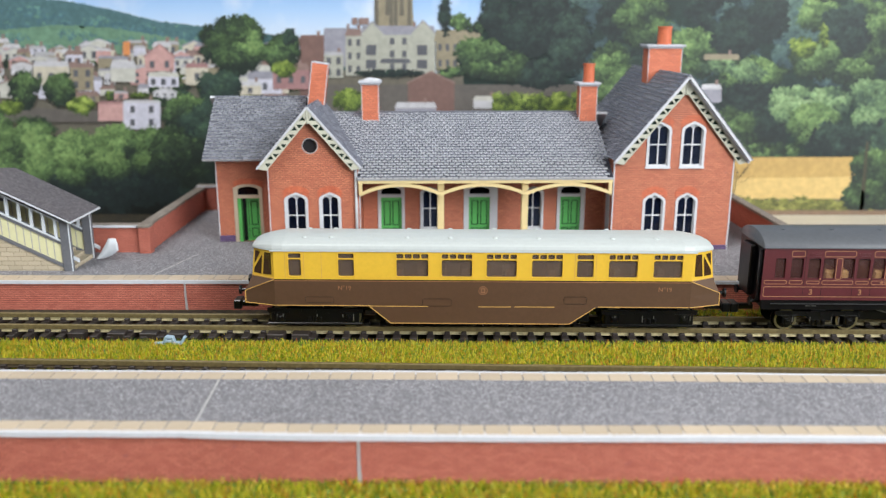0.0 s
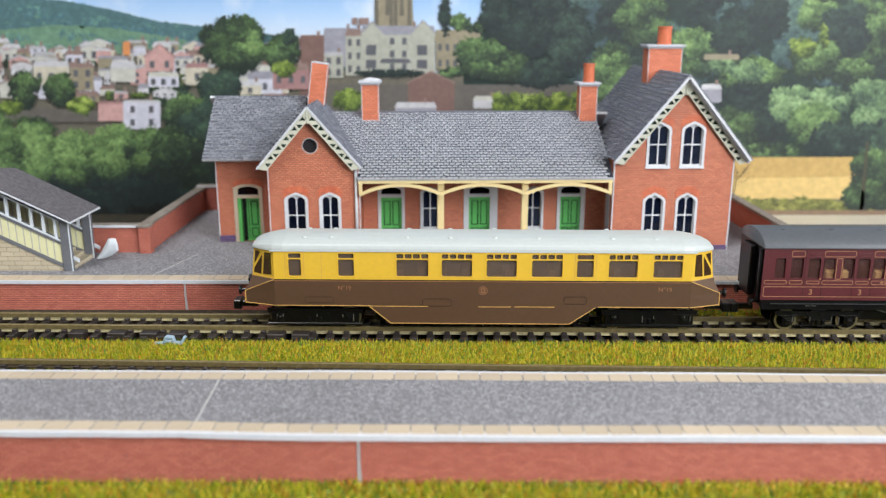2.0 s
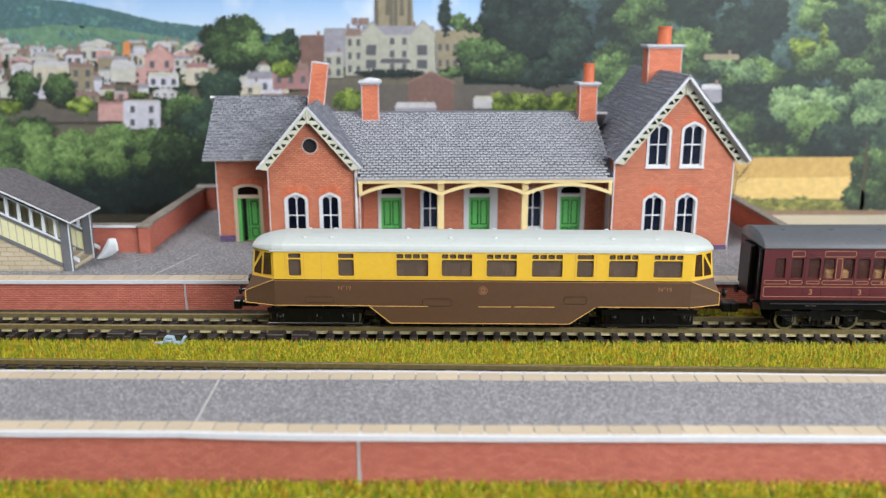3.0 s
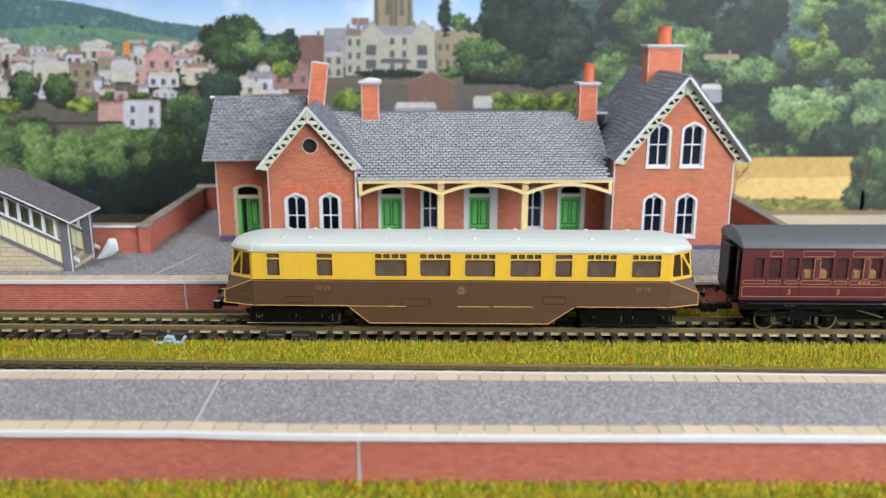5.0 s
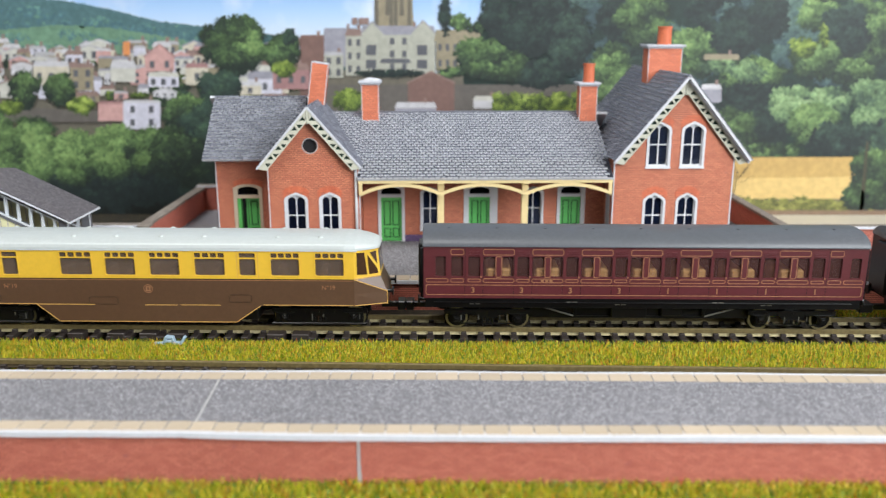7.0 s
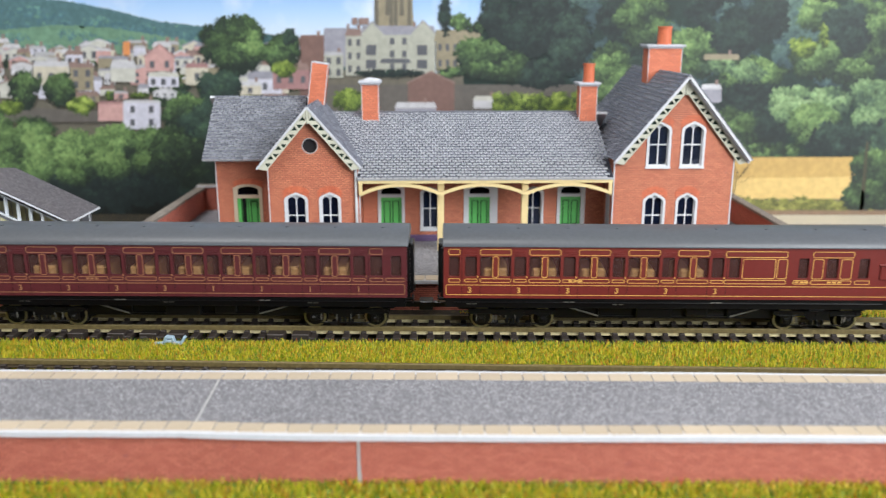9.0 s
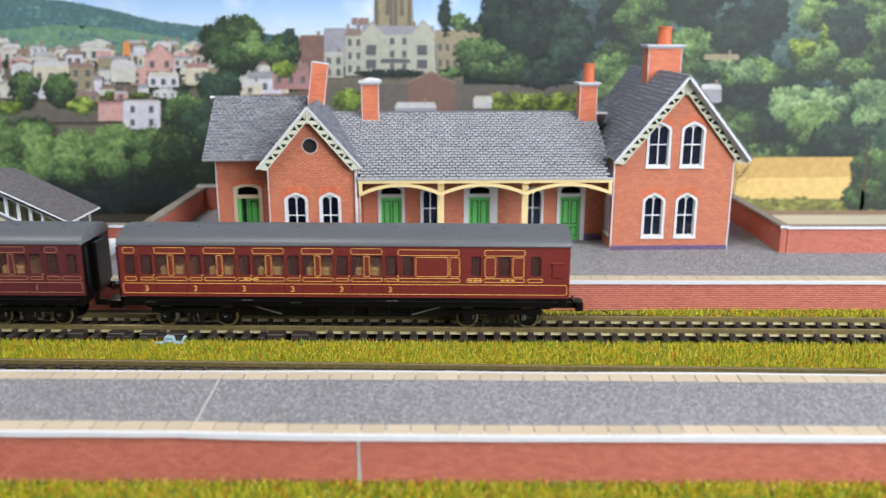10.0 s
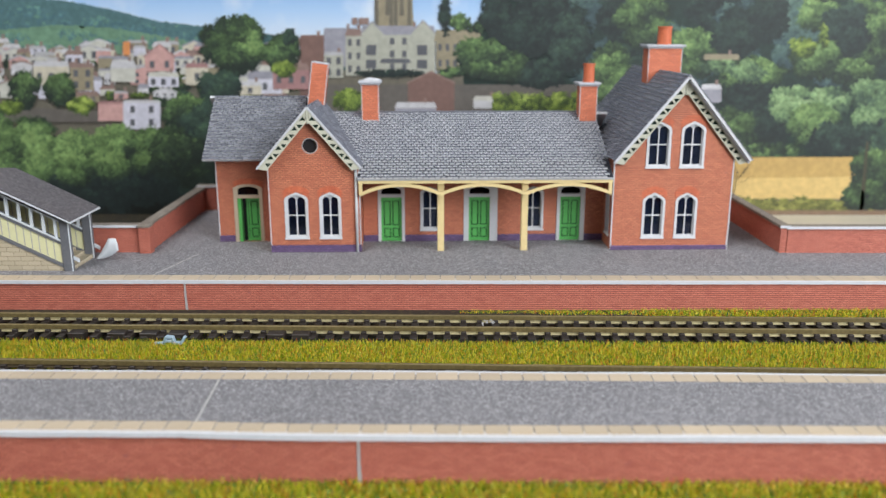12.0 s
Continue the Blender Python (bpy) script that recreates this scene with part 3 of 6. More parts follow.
def sky_ink():
    m = Nodes("print_sky")
    sep = m.tree.nodes.new("ShaderNodeSeparateXYZ")
    co = m.coord()
    m.link(co, sep.inputs[0])
    rng = m.add("ShaderNodeMapRange")
    rng.inputs[1].default_value, rng.inputs[2].default_value = 0.080, 0.112
    m.link(sep.outputs[2], rng.inputs[0])
    col = m.ramp(rng.outputs[0], [(0.0, srgb(214, 226, 240)), (0.45, srgb(168, 200, 236)), (1.0, srgb(96, 152, 214))])
    cloud = m.ramp(m.noise(co, 22.0, 4.0), [(0.5, (0, 0, 0, 1)), (0.68, (0.7, 0.7, 0.7, 1))])
    m.color(m.mix(cloud, col, srgb(228, 234, 242)))
    m.bsdf.inputs["Roughness"].default_value = 0.55
    return m.mat


def build_backscene():
    bm = boxes((-320, 320, 0.0, 3.0, 0, 135))
    part("backing_board", bm, M["board"], backdrop, "plain backing board")
    part("printed_sky", boxes((-318, 318, -0.25, -0.05, 0, 134)), sky_ink(), backdrop, "printed pale blue sky")
    rnd = random.Random(44)
    # hills
    slope_band("printed_hill", [ink("print_far_hill", (74, 104, 108), 0.22, 30.0)], [(-300, -40), (0, -12), (130, 4), (200, 18), (280, 38), (350, 46), (470, 60), (620, 80)], 130, 3, 1, "printed far hill")
    for i in range(26):
        x = rnd.uniform(-40, 340)
        crown("printed_wood", "far", x, 12 + max(0, x) * 0.12 + rnd.uniform(0, 34), rnd.uniform(18, 40), rnd.uniform(7, 13), 60, 5, 100 + i, rnd.uniform(-0.35, 0.0), base=False)
    slope_band("printed_hill", [ink("print_near_hill", (98, 130, 108), 0.22, 30.0)], [(-300, 50), (0, 54), (100, 44), (200, 50), (300, 66), (380, 84)], 135, 3, 2, "printed nearer hill")
    for i in range(22):
        x = rnd.uniform(-40, 340)
        crown("printed_wood", "far", x, rnd.uniform(60, 96), rnd.uniform(20, 44), rnd.uniform(6, 11), 60, 5, 140 + i, rnd.uniform(-0.1, 0.3), base=False)
    patch("printed_ground", [(-300, 96), (560, 96), (620, 130), (1568, 130), (1900, 130), (1900, 420), (-300, 420)], "stonedark", "printed hazy ground tone")
    start = LAYER[0]
    # wooded hillside to the right, from far to near
    slope_band("printed_wood_mass", [ink("print_wood_mass", (34, 50, 46), 0.3, 60.0)], [(820, 60), (860, 20), (900, -20), (1100, -40), (1900, -60)], 300, 6, 3, "printed dark wood")
    for i in range(46):
        x, y = rnd.uniform(990, 1640), rnd.uniform(-20, 150)
        crown("printed_tree", rnd.choice(["blue", "blue", "dark", "dark"]), x, y, rnd.uniform(24, 44), rnd.uniform(34, 64), 190, 7, 200 + i, rnd.uniform(-0.28, 0.06))
    for i, (x, y, rx, ry, p, l) in enumerate([(1080, 112, 40, 40, "mid", 0.1), (1140, 40, 50, 50, "mid", 0.0), (1230, 95, 60, 48, "mid", 0.1), (1300, 60, 40, 60, "dark", -0.2), (1420, 40, 46, 50, "blue", 0.1),
                                              (1450, 20, 40, 40, "mid", 0.15), (1545, 60, 50, 70, "mid", 0.05), (1360, 30, 40, 50, "dark", -0.2), (1500, 60, 40, 60, "dark", -0.15), (1330, 130, 70, 34, "mid", 0.2), (1440, 105, 50, 38, "mid", 0.14), (1500, 128, 56, 28, "mid", 0.08), (1420, 84, 26, 20, "lime", 0.0), (1456, 66, 9, 30, "lime", 0.05), (1270, 118, 40, 14, "light", 0.0), (1325, 128, 34, 20, "light", -0.02)]):
        crown("printed_tree", p, x, y, rx, ry, 260, 8, 260 + i, l)
    house(1240, 182, 36, 24, 9, "slate", "palegrey", wins=(0, 0))
    house(1245, 106, 62, 6, 4, "stone", "stone", wins=(0, 0))
    for i, (x, y, rx, ry, p, l) in enumerate([(1330, 205, 70, 62, "dark", -0.35), (1110, 170, 60, 50, "mid", 0.0), (1290, 235, 52, 48, "mid", 0.05), (1400, 185, 44, 34, "light", 0.05), (1470, 180, 40, 26, "light", 0.0), (1545, 180, 40, 40, "light", -0.2),
                                              (1440, 225, 50, 40, "mid", 0.15), (1480, 248, 64, 36, "dark", -0.2), (1545, 215, 34, 34, "light", -0.1), (1360, 268, 70, 18, "mid", 0.1), (1560, 250, 50, 40, "dark", 0.0)]):
        crown("printed_tree", p, x, y, rx, ry, 280, 7.5, 280 + i, l)
    # golden field with its hedge
    patch("printed_field", [(1120, 279), (1700, 277), (1700, 350), (1120, 350)], "field", "printed golden field")
    patch("printed_field", [(1120, 318), (1700, 310), (1700, 352), (1120, 352)], "fieldlight", "printed paler field edge")
    for i in range(12):
        crown("printed_hedge", "olive", 1310 + i * 26, 362 + rnd.uniform(-4, 6), 24, 16, 110, 5, 320 + i, rnd.uniform(-0.2, 0.15))
    for i, (x, y, rx, ry, l) in enumerate([(1545, 300, 46, 36, -0.05), (1560, 340, 66, 40, -0.2), (1510, 350, 26, 22, -0.1)]):
        crown("printed_tree", "mid", x, y, rx, ry, 260, 6.5, 340 + i, l)
    patch("printed_pole", [(1519, 372), (1527, 372), (1536, 250), (1532, 250)], "trunk", "printed pole")
    patch("printed_ground", [(1130, 372), (1800, 372), (1800, 420), (1130, 420)], "earth", "printed verge")

    # town on the left, from far to near; it lies clear of the wood, so its layers begin afresh
    LAYER[0] = start
    for row, (y, n) in enumerate(((98, 22), (108, 20), (120, 18), (134, 16), (150, 14), (164, 12), (176, 9))):
        for i in range(n):
            x = -60 + (600 / n) * i + rnd.uniform(-12, 12)
            w, h = rnd.uniform(18, 46), rnd.uniform(9, 24)
            if row > 4 and 300 < x < 440:
                continue
            house(x, y + rnd.uniform(-3, 5), w, h, rnd.uniform(4, 9), rnd.choice(["white", "white", "white", "ivory", "ivory", "lilac", "palegrey", "palegrey", "stone", "pink"]),
                  rnd.choice(["greyroof", "greyroof", "palegrey", "slate", "brownroof"]), rnd.random() < 0.35, (rnd.randint(0, 3), rnd.randint(0, 2)))
        for i in range(7 + row):
            crown("printed_tree", rnd.choice(["mid", "mid", "dark", "lime"]), rnd.uniform(-40, 540), y + 5, rnd.uniform(8, 24), rnd.uniform(5, 11), 60, 4.5, 400 + row * 20 + i, 0.0)
    house(258, 126, 52, 24, 22, "pink", "rose", True, (2, 1))
    patch("printed_chimney", [(220, 98), (232, 98), (232, 74), (220, 74)], "orange")
    house(198, 145, 44, 24, 14, "white", "palegrey", False, (0, 0))
    house(62, 152, 62, 34, 10, "ivory", "palegrey", False, (3, 1))
    house(126, 160, 42, 40, 8, "stone", "brownroof", False, (2, 2))
    house(264, 154, 54, 18, 8, "lilac", "white", False, (3, 1))
    house(330, 150, 40, 30, 8, "ivory", "rose", False, (1, 1))
    patch("printed_wall", [(-300, 196), (30, 190), (180, 196), (180, 216), (-300, 216)], "wallgrey", "printed garden wall")
    house(176, 214, 46, 30, 5, "pink", "rose", False, (0, 0))
    house(220, 228, 66, 46, 5, "lilac", "palegrey", False, (2, 2))
    house(440, 166, 60, 26, 14, "lilac", "slate", False, (3, 1))
    house(484, 158, 64, 34, 12, "rose", "brownroof", False, (3, 1))
    house(424, 168, 40, 16, 8, "ivory", "palegrey", False, (1, 1))
    for i, (x, y, rx, ry, p, l) in enumerate([(44, 158, 28, 34, "mid", 0.0), (110, 158, 28, 30, "mid", -0.05), (146, 186, 26, 16, "lime", 0.1), (20, 190, 30, 14, "lime", 0.0), (412, 76, 60, 52, "mid", -0.12),
                                              (448, 88, 26, 34, "mid", 0.2), (500, 92, 32, 34, "mid", 0.0), (514, 66, 12, 18, "dark", 0.0), (392, 158, 38, 34, "dark", 0.05), (330, 205, 44, 36, "mid", 0.0), (360, 230, 40, 50, "dark", 0.0), (505, 122, 24, 14, "lime", 0.0)]):
        crown("printed_tree", p, x, y, rx, ry, 300, 7.0, 500 + i, l)
    # the church tower and the white manor
    left, LAYER[0] = LAYER[0], start + 0.36
    patch("printed_tower", [(664, 46), (732, 46), (727, -60), (668, -60)], "stone", "printed church tower")
    for x in (686, 711):
        patch("printed_tower_opening", [(x - 4, 28), (x + 4, 28), (x + 3, -10), (x - 3, -10)], "stonedark")
    for x in (666, 692, 700, 724):
        patch("printed_buttress", [(x - 3, 46), (x + 4, 46), (x + 3, -60), (x - 2, -60)], "stonedark")
    house(572, 118, 60, 42, 26, "slate", "slate", False, (0, 0))
    house(612, 134, 30, 70, 12, "rendered", "brownroof", False, (2, 3))
    house(640, 130, 130, 68, 16, "rendered", "slate", False, (6, 3), "printed_manor")
    house(640, 130, 38, 70, 20, "rendered", "slate", True, (1, 0), "printed_manor")
    house(728, 130, 42, 70, 22, "rendered", "slate", True, (1, 0), "printed_manor")
    for x, w in ((648, 18), (738, 18)):
        for y0, y1 in ((98, 80), (122, 106)):
            patch("printed_window", [(x, y0), (x + w, y0), (x + w, y1), (x, y1)], "window")
    patch("printed_veranda", [(672, 112), (728, 112), (724, 104), (676, 104)], "window")
    for x in (628, 640, 648):
        patch("printed_chimney", [(x - 5, 44), (x + 5, 44), (x + 5, 32), (x - 5, 32)], "brownroof")
    house(772, 126, 40, 56, 1, "stone", "stone", False, (3, 2))
    patch("printed_roof", [(768, 74), (850, 74), (850, 53), (772, 53)], "stone", "printed pale roof")
    house(532, 172, 42, 108, 2, "brick", "brownroof", False, (0, 0), "printed_tower_house")
    house(574, 138, 34, 40, 6, "rendered", "greyroof", False, (2, 2))
    patch("printed_wall", [(560, 150), (1030, 150), (1030, 215), (560, 215)], "wallgrey", "printed dark garden wall")
    for i, (x, y, rx, ry, p, l) in enumerate([(690, 130, 76, 9, "dark", -0.2), (788, 26, 11, 44, "dark", -0.2), (815, 40, 18, 16, "mid", 0.1), (842, 50, 18, 10, "mid", -0.1), (880, 34, 30, 54, "dark", -0.25), (950, 40, 56, 70, "dark", -0.25), (1010, 70, 44, 70, "dark", -0.1),
                                              (850, 104, 50, 42, "mid", 0.0), (905, 118, 38, 32, "mid", -0.1), (960, 132, 44, 28, "dark", -0.15), (620, 178, 34, 22, "lime", -0.05), (800, 128, 30, 10, "mid", 0.2)]):
        crown("printed_tree", p, x, y, rx, ry, 300, 7.0, 560 + i, l)
    house(722, 200, 82, 52, 20, "brick", "brownroof", True, (0, 0), "printed_barn")
    house(700, 205, 72, 14, 10, "slate", "palegrey", False, (0, 0))
    house(838, 192, 42, 14, 8, "palegrey", "white", False, (0, 0))
    for i in range(8):
        crown("printed_bush", "lime", 890 + i * 20, 186 + rnd.uniform(-8, 4), 24, 20, 90, 6, 600 + i, rnd.uniform(-0.1, 0.15))
    LAYER[0] = left
    # the line of riverside trees and the dark bank below them
    patch("printed_bank", [(-300, 300), (430, 250), (430, 420), (-300, 420)], "dusk", "printed dark river bank")
    for i in range(9):
        crown("printed_tree", "dark", 20 + i * 48, 330 + rnd.uniform(-8, 10), 40, 40, 160, 7, 620 + i, -0.42)
    for i, (x, y, rx, ry, l) in enumerate([(-10, 250, 46, 56, 0.25), (64, 262, 48, 64, 0.28), (138, 280, 44, 54, 0.22), (205, 270, 46, 46, 0.26), (262, 268, 40, 42, 0.1), (310, 270, 44, 44, -0.25), (10, 300, 30, 34, 0.1), (350, 290, 40, 50, -0.4)]):
        crown("printed_tree", "mid", x, y, rx, ry, 420, 7.5, 640 + i, l - 0.02, 2.4)
    for x0, y0, x1, y1 in ((1296, 342, 1304, 300), (1302, 318, 1322, 296), (1300, 326, 1328, 312), (1303, 308, 1296, 288), (1312, 306, 1326, 288)):
        patch("printed_twig", [(x0 - 1, y0), (x0 + 1, y0), (x1 + 0.5, y1), (x1 - 0.5, y1)], "trunk")


build_backscene()


# ---- the train ----
TRAIN, WHEELS = [], []
WHEEL_R = 3.1


def mirrored(fn):
    """Places a sheet on the +y side, with its outer face outward."""
    return lambda u, v, w: (u, -fn(u, v, w)[1], v)


def wheelset(parent, x):
    bm = bmesh.new()
    disc(bm, 0, 0, 0, 0.6, 11, n=8)
    for s in (-1, 1):
        disc(bm, 0, s * 4.6, 0, WHEEL_R, 1.3, n=28)
        disc(bm, 0, s * 3.9, 0, WHEEL_R + 0.55, 0.35, n=28)
    ob = part("wheelset", bm, M["black"], parent, "dark wheels with bright tyres")
    ob.matrix_basis = pose(x * MM, 0, WHEEL_R * MM)
    for s in (-1, 1):
        tyre = plate(bmesh.new(), ring(0, 0, WHEEL_R + 0.05, 28), [ring(0, 0, WHEEL_R - 0.55, 28)], facing(s * 5.3 - 0.06), 0.12)
        part("tyre", tyre, M["steel"], ob)
        spoke = bmesh.new()
        for k in range(6):
            a = 2 * math.pi * k / 6
            box(spoke, -0.25, 0.25, s * 5.28 - 0.05, s * 5.28 + 0.05, -2.5, 2.5)
            bmesh.ops.rotate(spoke, verts=spoke.verts[-8:], cent=(0, 0, 0), matrix=Matrix.Rotation(a, 3, "Y"))
        part("spokes", spoke, M["black"], ob)
    WHEELS.append((ob, x))
    return ob


def bogie(parent, x, base, seed, full=False):
    """Open side frames with axle boxes, leaf springs, tie bars and brake gear round two wheelsets."""
    b = holder("bogie", 0, 0, 0, parent=parent)
    rnd = random.Random(seed)
    ends = base / 2 + 3.6
    for s in (-1, 1):
        yo = s * 6.5
        bm = bmesh.new()
        prism(bm, [(x - ends, 4.9), (x - ends + 0.6, 4.5), (x - 3.4, 4.5), (x - 2.6, 3.4), (x + 2.6, 3.4), (x + 3.4, 4.5), (x + ends - 0.6, 4.5), (x + ends, 4.9), (x + ends, 5.9), (x - ends, 5.9)], facing(yo - 0.35), 0.7)
        bmesh.ops.recalc_face_normals(bm, faces=bm.faces[:])
        for k in range(7):
            cx = x - ends + 1.2 + (2 * ends - 2.4) * k / 6 + rnd.uniform(-0.3, 0.3)
            box(bm, cx - 0.22, cx + 0.22, yo - 0.5, yo + 0.5, 4.6, 5.8, bevel=0.06)
        frame_ob = part("side_frame", bm, M["black"], b, "black pressed side frame")
        for ax in (x - base / 2, x + base / 2):
            bm = boxes((ax - 0.95, ax + 0.95, yo - 0.75, yo + 0.6, 2.2, 4.0), (ax - 0.55, ax + 0.55, yo - 0.95, yo + 0.4, 2.6, 3.6), bevel=0.22)
            for q in (-1.25, 1.25):
                box(bm, ax + q - 0.2, ax + q + 0.2, yo - 0.4, yo + 0.4, 2.2, 4.8, bevel=0.06)
            part("axle_box", bm, M["black"], frame_ob)
            bm = bmesh.new()
            for k in range(4):
                box(bm, ax - 2.7 + 0.55 * k, ax + 2.7 - 0.55 * k, yo - 0.62, yo + 0.4, 4.62 - 0.2 * k, 4.78 - 0.2 * k)
            part("leaf_spring", bm, M["black"], frame_ob)
        bm = boxes((x - base / 2 + 1.4, x + base / 2 - 1.4, yo - 0.2, yo + 0.2, 1.5, 1.85), bevel=0.08)
        if full:
            box(bm, x - ends, x + ends, yo - 0.5, yo + 0.3, 1.0, 1.7, bevel=0.15)
            box(bm, x - ends + 1.0, x + ends - 1.0, yo - 0.25, yo + 0.2, 1.6, 4.8, bevel=0.2)
        part("tie_bar", bm, M["black"], frame_ob)
        bm = bmesh.new()
        for q in (-1.5, 0.0, 1.5):
            disc(bm, x + q, yo - 0.15, 2.75, 0.5, 1.3, "Z", 10)
        part("coil_spring", bm, M["black"], frame_ob)
        # pale slips at random places imitate glints on the black frame
        bm = bmesh.new()
        for k in range(5):
            cx = x + rnd.uniform(-ends + 1.2, ends - 1.2)
            box(bm, cx - 0.12, cx + 0.12, yo - 0.72, yo - 0.6, 2.4 + 1.2 * rnd.random(), 4.4, bevel=0.03)
        part("worn_edge", bm, M["steel_dull"], frame_ob, "bright slips that imitate glints")
    part("bolster", boxes((x - 2.2, x + 2.2, -6, 6, 3.4, 7.0), bevel=0.3), M["black"], b)
    return b


def coupling(parent, x, s):
    """A rapido-style coupling at the end s = -1 or 1."""
    bm = boxes((min(x, x + s * 6.2), max(x, x + s * 6.2), -0.8, 0.8, 4.4, 6.0), bevel=0.2)
    a, b = sorted((x + s * 4.6, x + s * 6.9))
    box(bm, a, b, -2.2, 2.2, 3.9, 6.6, bevel=0.3)
    return part("coupling", bm, M["black"], parent, "black plastic coupling")


def buffers(parent, x, s, z):
    for y in (-5.6, 5.6):
        bm = bmesh.new()
        disc(bm, x + s * 1.0, y, z, 0.5, 2.4, "X", 12)
        disc(bm, x + s * 2.2, y, z, 1.25, 0.5, "X", 16)
        part("buffer", bm, M["black"], parent, "round black buffer")


RAILCAR_ROOF = [(1, 0), (0.995, 0.22), (0.965, 0.46), (0.93, 0.56), (0.78, 0.72), (0.52, 0.89), (0.26, 0.975), (0, 1)]
COACH_ROOF = [(1, 0), (0.985, 0.16), (0.93, 0.36), (0.8, 0.60), (0.6, 0.81), (0.3, 0.96), (0, 1)]


def roof_loft(bm, stations, profile):
    """stations: x, half width, base z, rise, so the roof arches over y."""
    rows = []
    for x, hw, z, rise in stations:
        half = [(-hw * p, z + rise * q) for p, q in profile]
        row = [bm.verts.new((x, u, v)) for u, v in half + [(-u, v) for u, v in half[-2::-1]]]
        n = len(row) - 1
        rows.append(row)
    for a, b in zip(rows, rows[1:]):
        for i in range(n):
            bm.faces.new((a[i], b[i], b[i + 1], a[i + 1]))
    bm.faces.new(rows[0])
    bm.faces.new(rows[-1][::-1])
    bmesh.ops.recalc_face_normals(bm, faces=bm.faces[:])
    return bm


def frame_lines(bm, x0, x1, z0, z1, y, w=0.19, d=0.05):
    """A thin lined panel on the near (y < 0) side."""
    plate(bm, round_rect(x0, x1, z0, z1, min(0.5, (z1 - z0) / 3, (x1 - x0) / 3), 2),
          [round_rect(x0 + w, x1 - w, z0 + w, z1 - w, min(0.35, (z1 - z0 - 2 * w) / 3, (x1 - x0 - 2 * w) / 3), 2)], facing(y - d), d)


def build_railcar(x):
    car = holder("diesel_railcar", x, TRACK_Y, RAIL)
    tagged(car, "yellow-cream and chocolate streamlined model diesel railcar with white roof", "railcar")
    W, LC, SOLE, WAIST, CANT = 9.3, 57.3, 7.4, 15.1, 23.2
    wins = [(-53.3, -49.8, 0), (-39.6, -35.3, 0), (-23.6, -14.9, 1), (-11.2, -2.9, 1), (1.1, 9.3, 1), (13.5, 21.8, 1), (25.8, 30.3, 0), (34.5, 42.3, 1), (46.7, 54.5, 1)]
    for s in (-1, 1):
        place = facing(-W) if s < 0 else mirrored(facing(-W))
        holes = []
        for a, b, kind in wins:
            holes.append(round_rect(a, b, 16.1, 20.9, 0.5))
            n = 4 if kind else 1
            step = (b - a + 0.35) / n
            for k in range(n):
                holes.append(round_rect(a + step * k, a + step * (k + 1) - 0.35, 21.15, 22.5, 0.35))
        side = part("side_panel", plate(bmesh.new(), rect(-LC, LC, WAIST, CANT), holes, place, 0.7), M["yellow"], car, "yellow upper side with window openings")
        for a, b, kind in wins:
            part("window_pane", boxes((a - 0.1, b + 0.1, s * (W - 0.55) - 0.1, s * (W - 0.55) + 0.1, 16.1, 22.6)), M["carglass"], side, "dark tinted glazing")
            bm = bmesh.new()
            frame_lines(bm, a - 0.3, b + 0.3, 15.8, 22.85, -W, 0.26, 0.09)
            if s > 0:
                bmesh.ops.transform(bm, matrix=Matrix.Diagonal((1, -1, 1, 1)), verts=bm.verts[:])
                bmesh.ops.reverse_faces(bm, faces=bm.faces[:])
            part("window_frame", bm, M["yellow"], side)
        part("lower_side", plate(bmesh.new(), [(-LC, SOLE), (LC, SOLE), (LC, WAIST), (-LC, WAIST)], [], place, 0.7), M["brown"], car, "chocolate brown lower side")
        part("skirt", plate(bmesh.new(), [(-31.3, SOLE), (-25.4, 2.4), (24.3, 2.4), (31.4, SOLE)], [], place, 0.6), M["brown"], car, "brown underfloor fairing")
        bm = bmesh.new()
        y = s * (W + 0.03)
        box(bm, -LC, LC, y - 0.04, y + 0.04, WAIST - 0.12, WAIST + 0.1)
        part("waist_band", bm, M["black"], car)
        part("waist_line", boxes((-LC, LC, y - 0.03, y + 0.03, WAIST - 0.42, WAIST - 0.24)), M["gold_dim"], car)
        bm = bmesh.new()
        for a, b, z in ((-57, -31, SOLE + 0.25), (-31, -15, SOLE + 0.15), (-1, 8, SOLE + 0.1), (9, 20, SOLE + 0.15), (32, 57, SOLE + 0.25), (-25.4, 24.3, 2.6)):
            box(bm, a, b, y - 0.03, y + 0.03, z - 0.1, z + 0.1)
        for x0, x1 in ((-31.3, -25.4), (31.4, 24.3)):
            a = 4.8 / (x1 - x0)
            prism(bm, [(x0, SOLE), (x0 + 0.35 * (1 if x1 > x0 else -1), SOLE), (x1 + 0.3 * (1 if x1 > x0 else -1), 2.55), (x1, 2.5)], facing(y - 0.03), 0.06)
        bmesh.ops.recalc_face_normals(bm, faces=bm.faces[:])
        part("lining", bm, M["gold"], car, "thin gold lining")
        for a, b, z0, z1 in ((-49.0, -41.0, 8.4, 10.2), (22.5, 28.8, 8.4, 10.6), (-16.5, -8.5, 7.6, 9.8)):
            bm = bmesh.new()
            frame_lines(bm, a, b, z0, z1, -W, 0.11, 0.05)
            if s > 0:
                bmesh.ops.transform(bm, matrix=Matrix.Diagonal((1, -1, 1, 1)), verts=bm.verts[:])
                bmesh.ops.reverse_faces(bm, faces=bm.faces[:])
            part("access_hatch", bm, M["black"], car, "outlined access hatch")
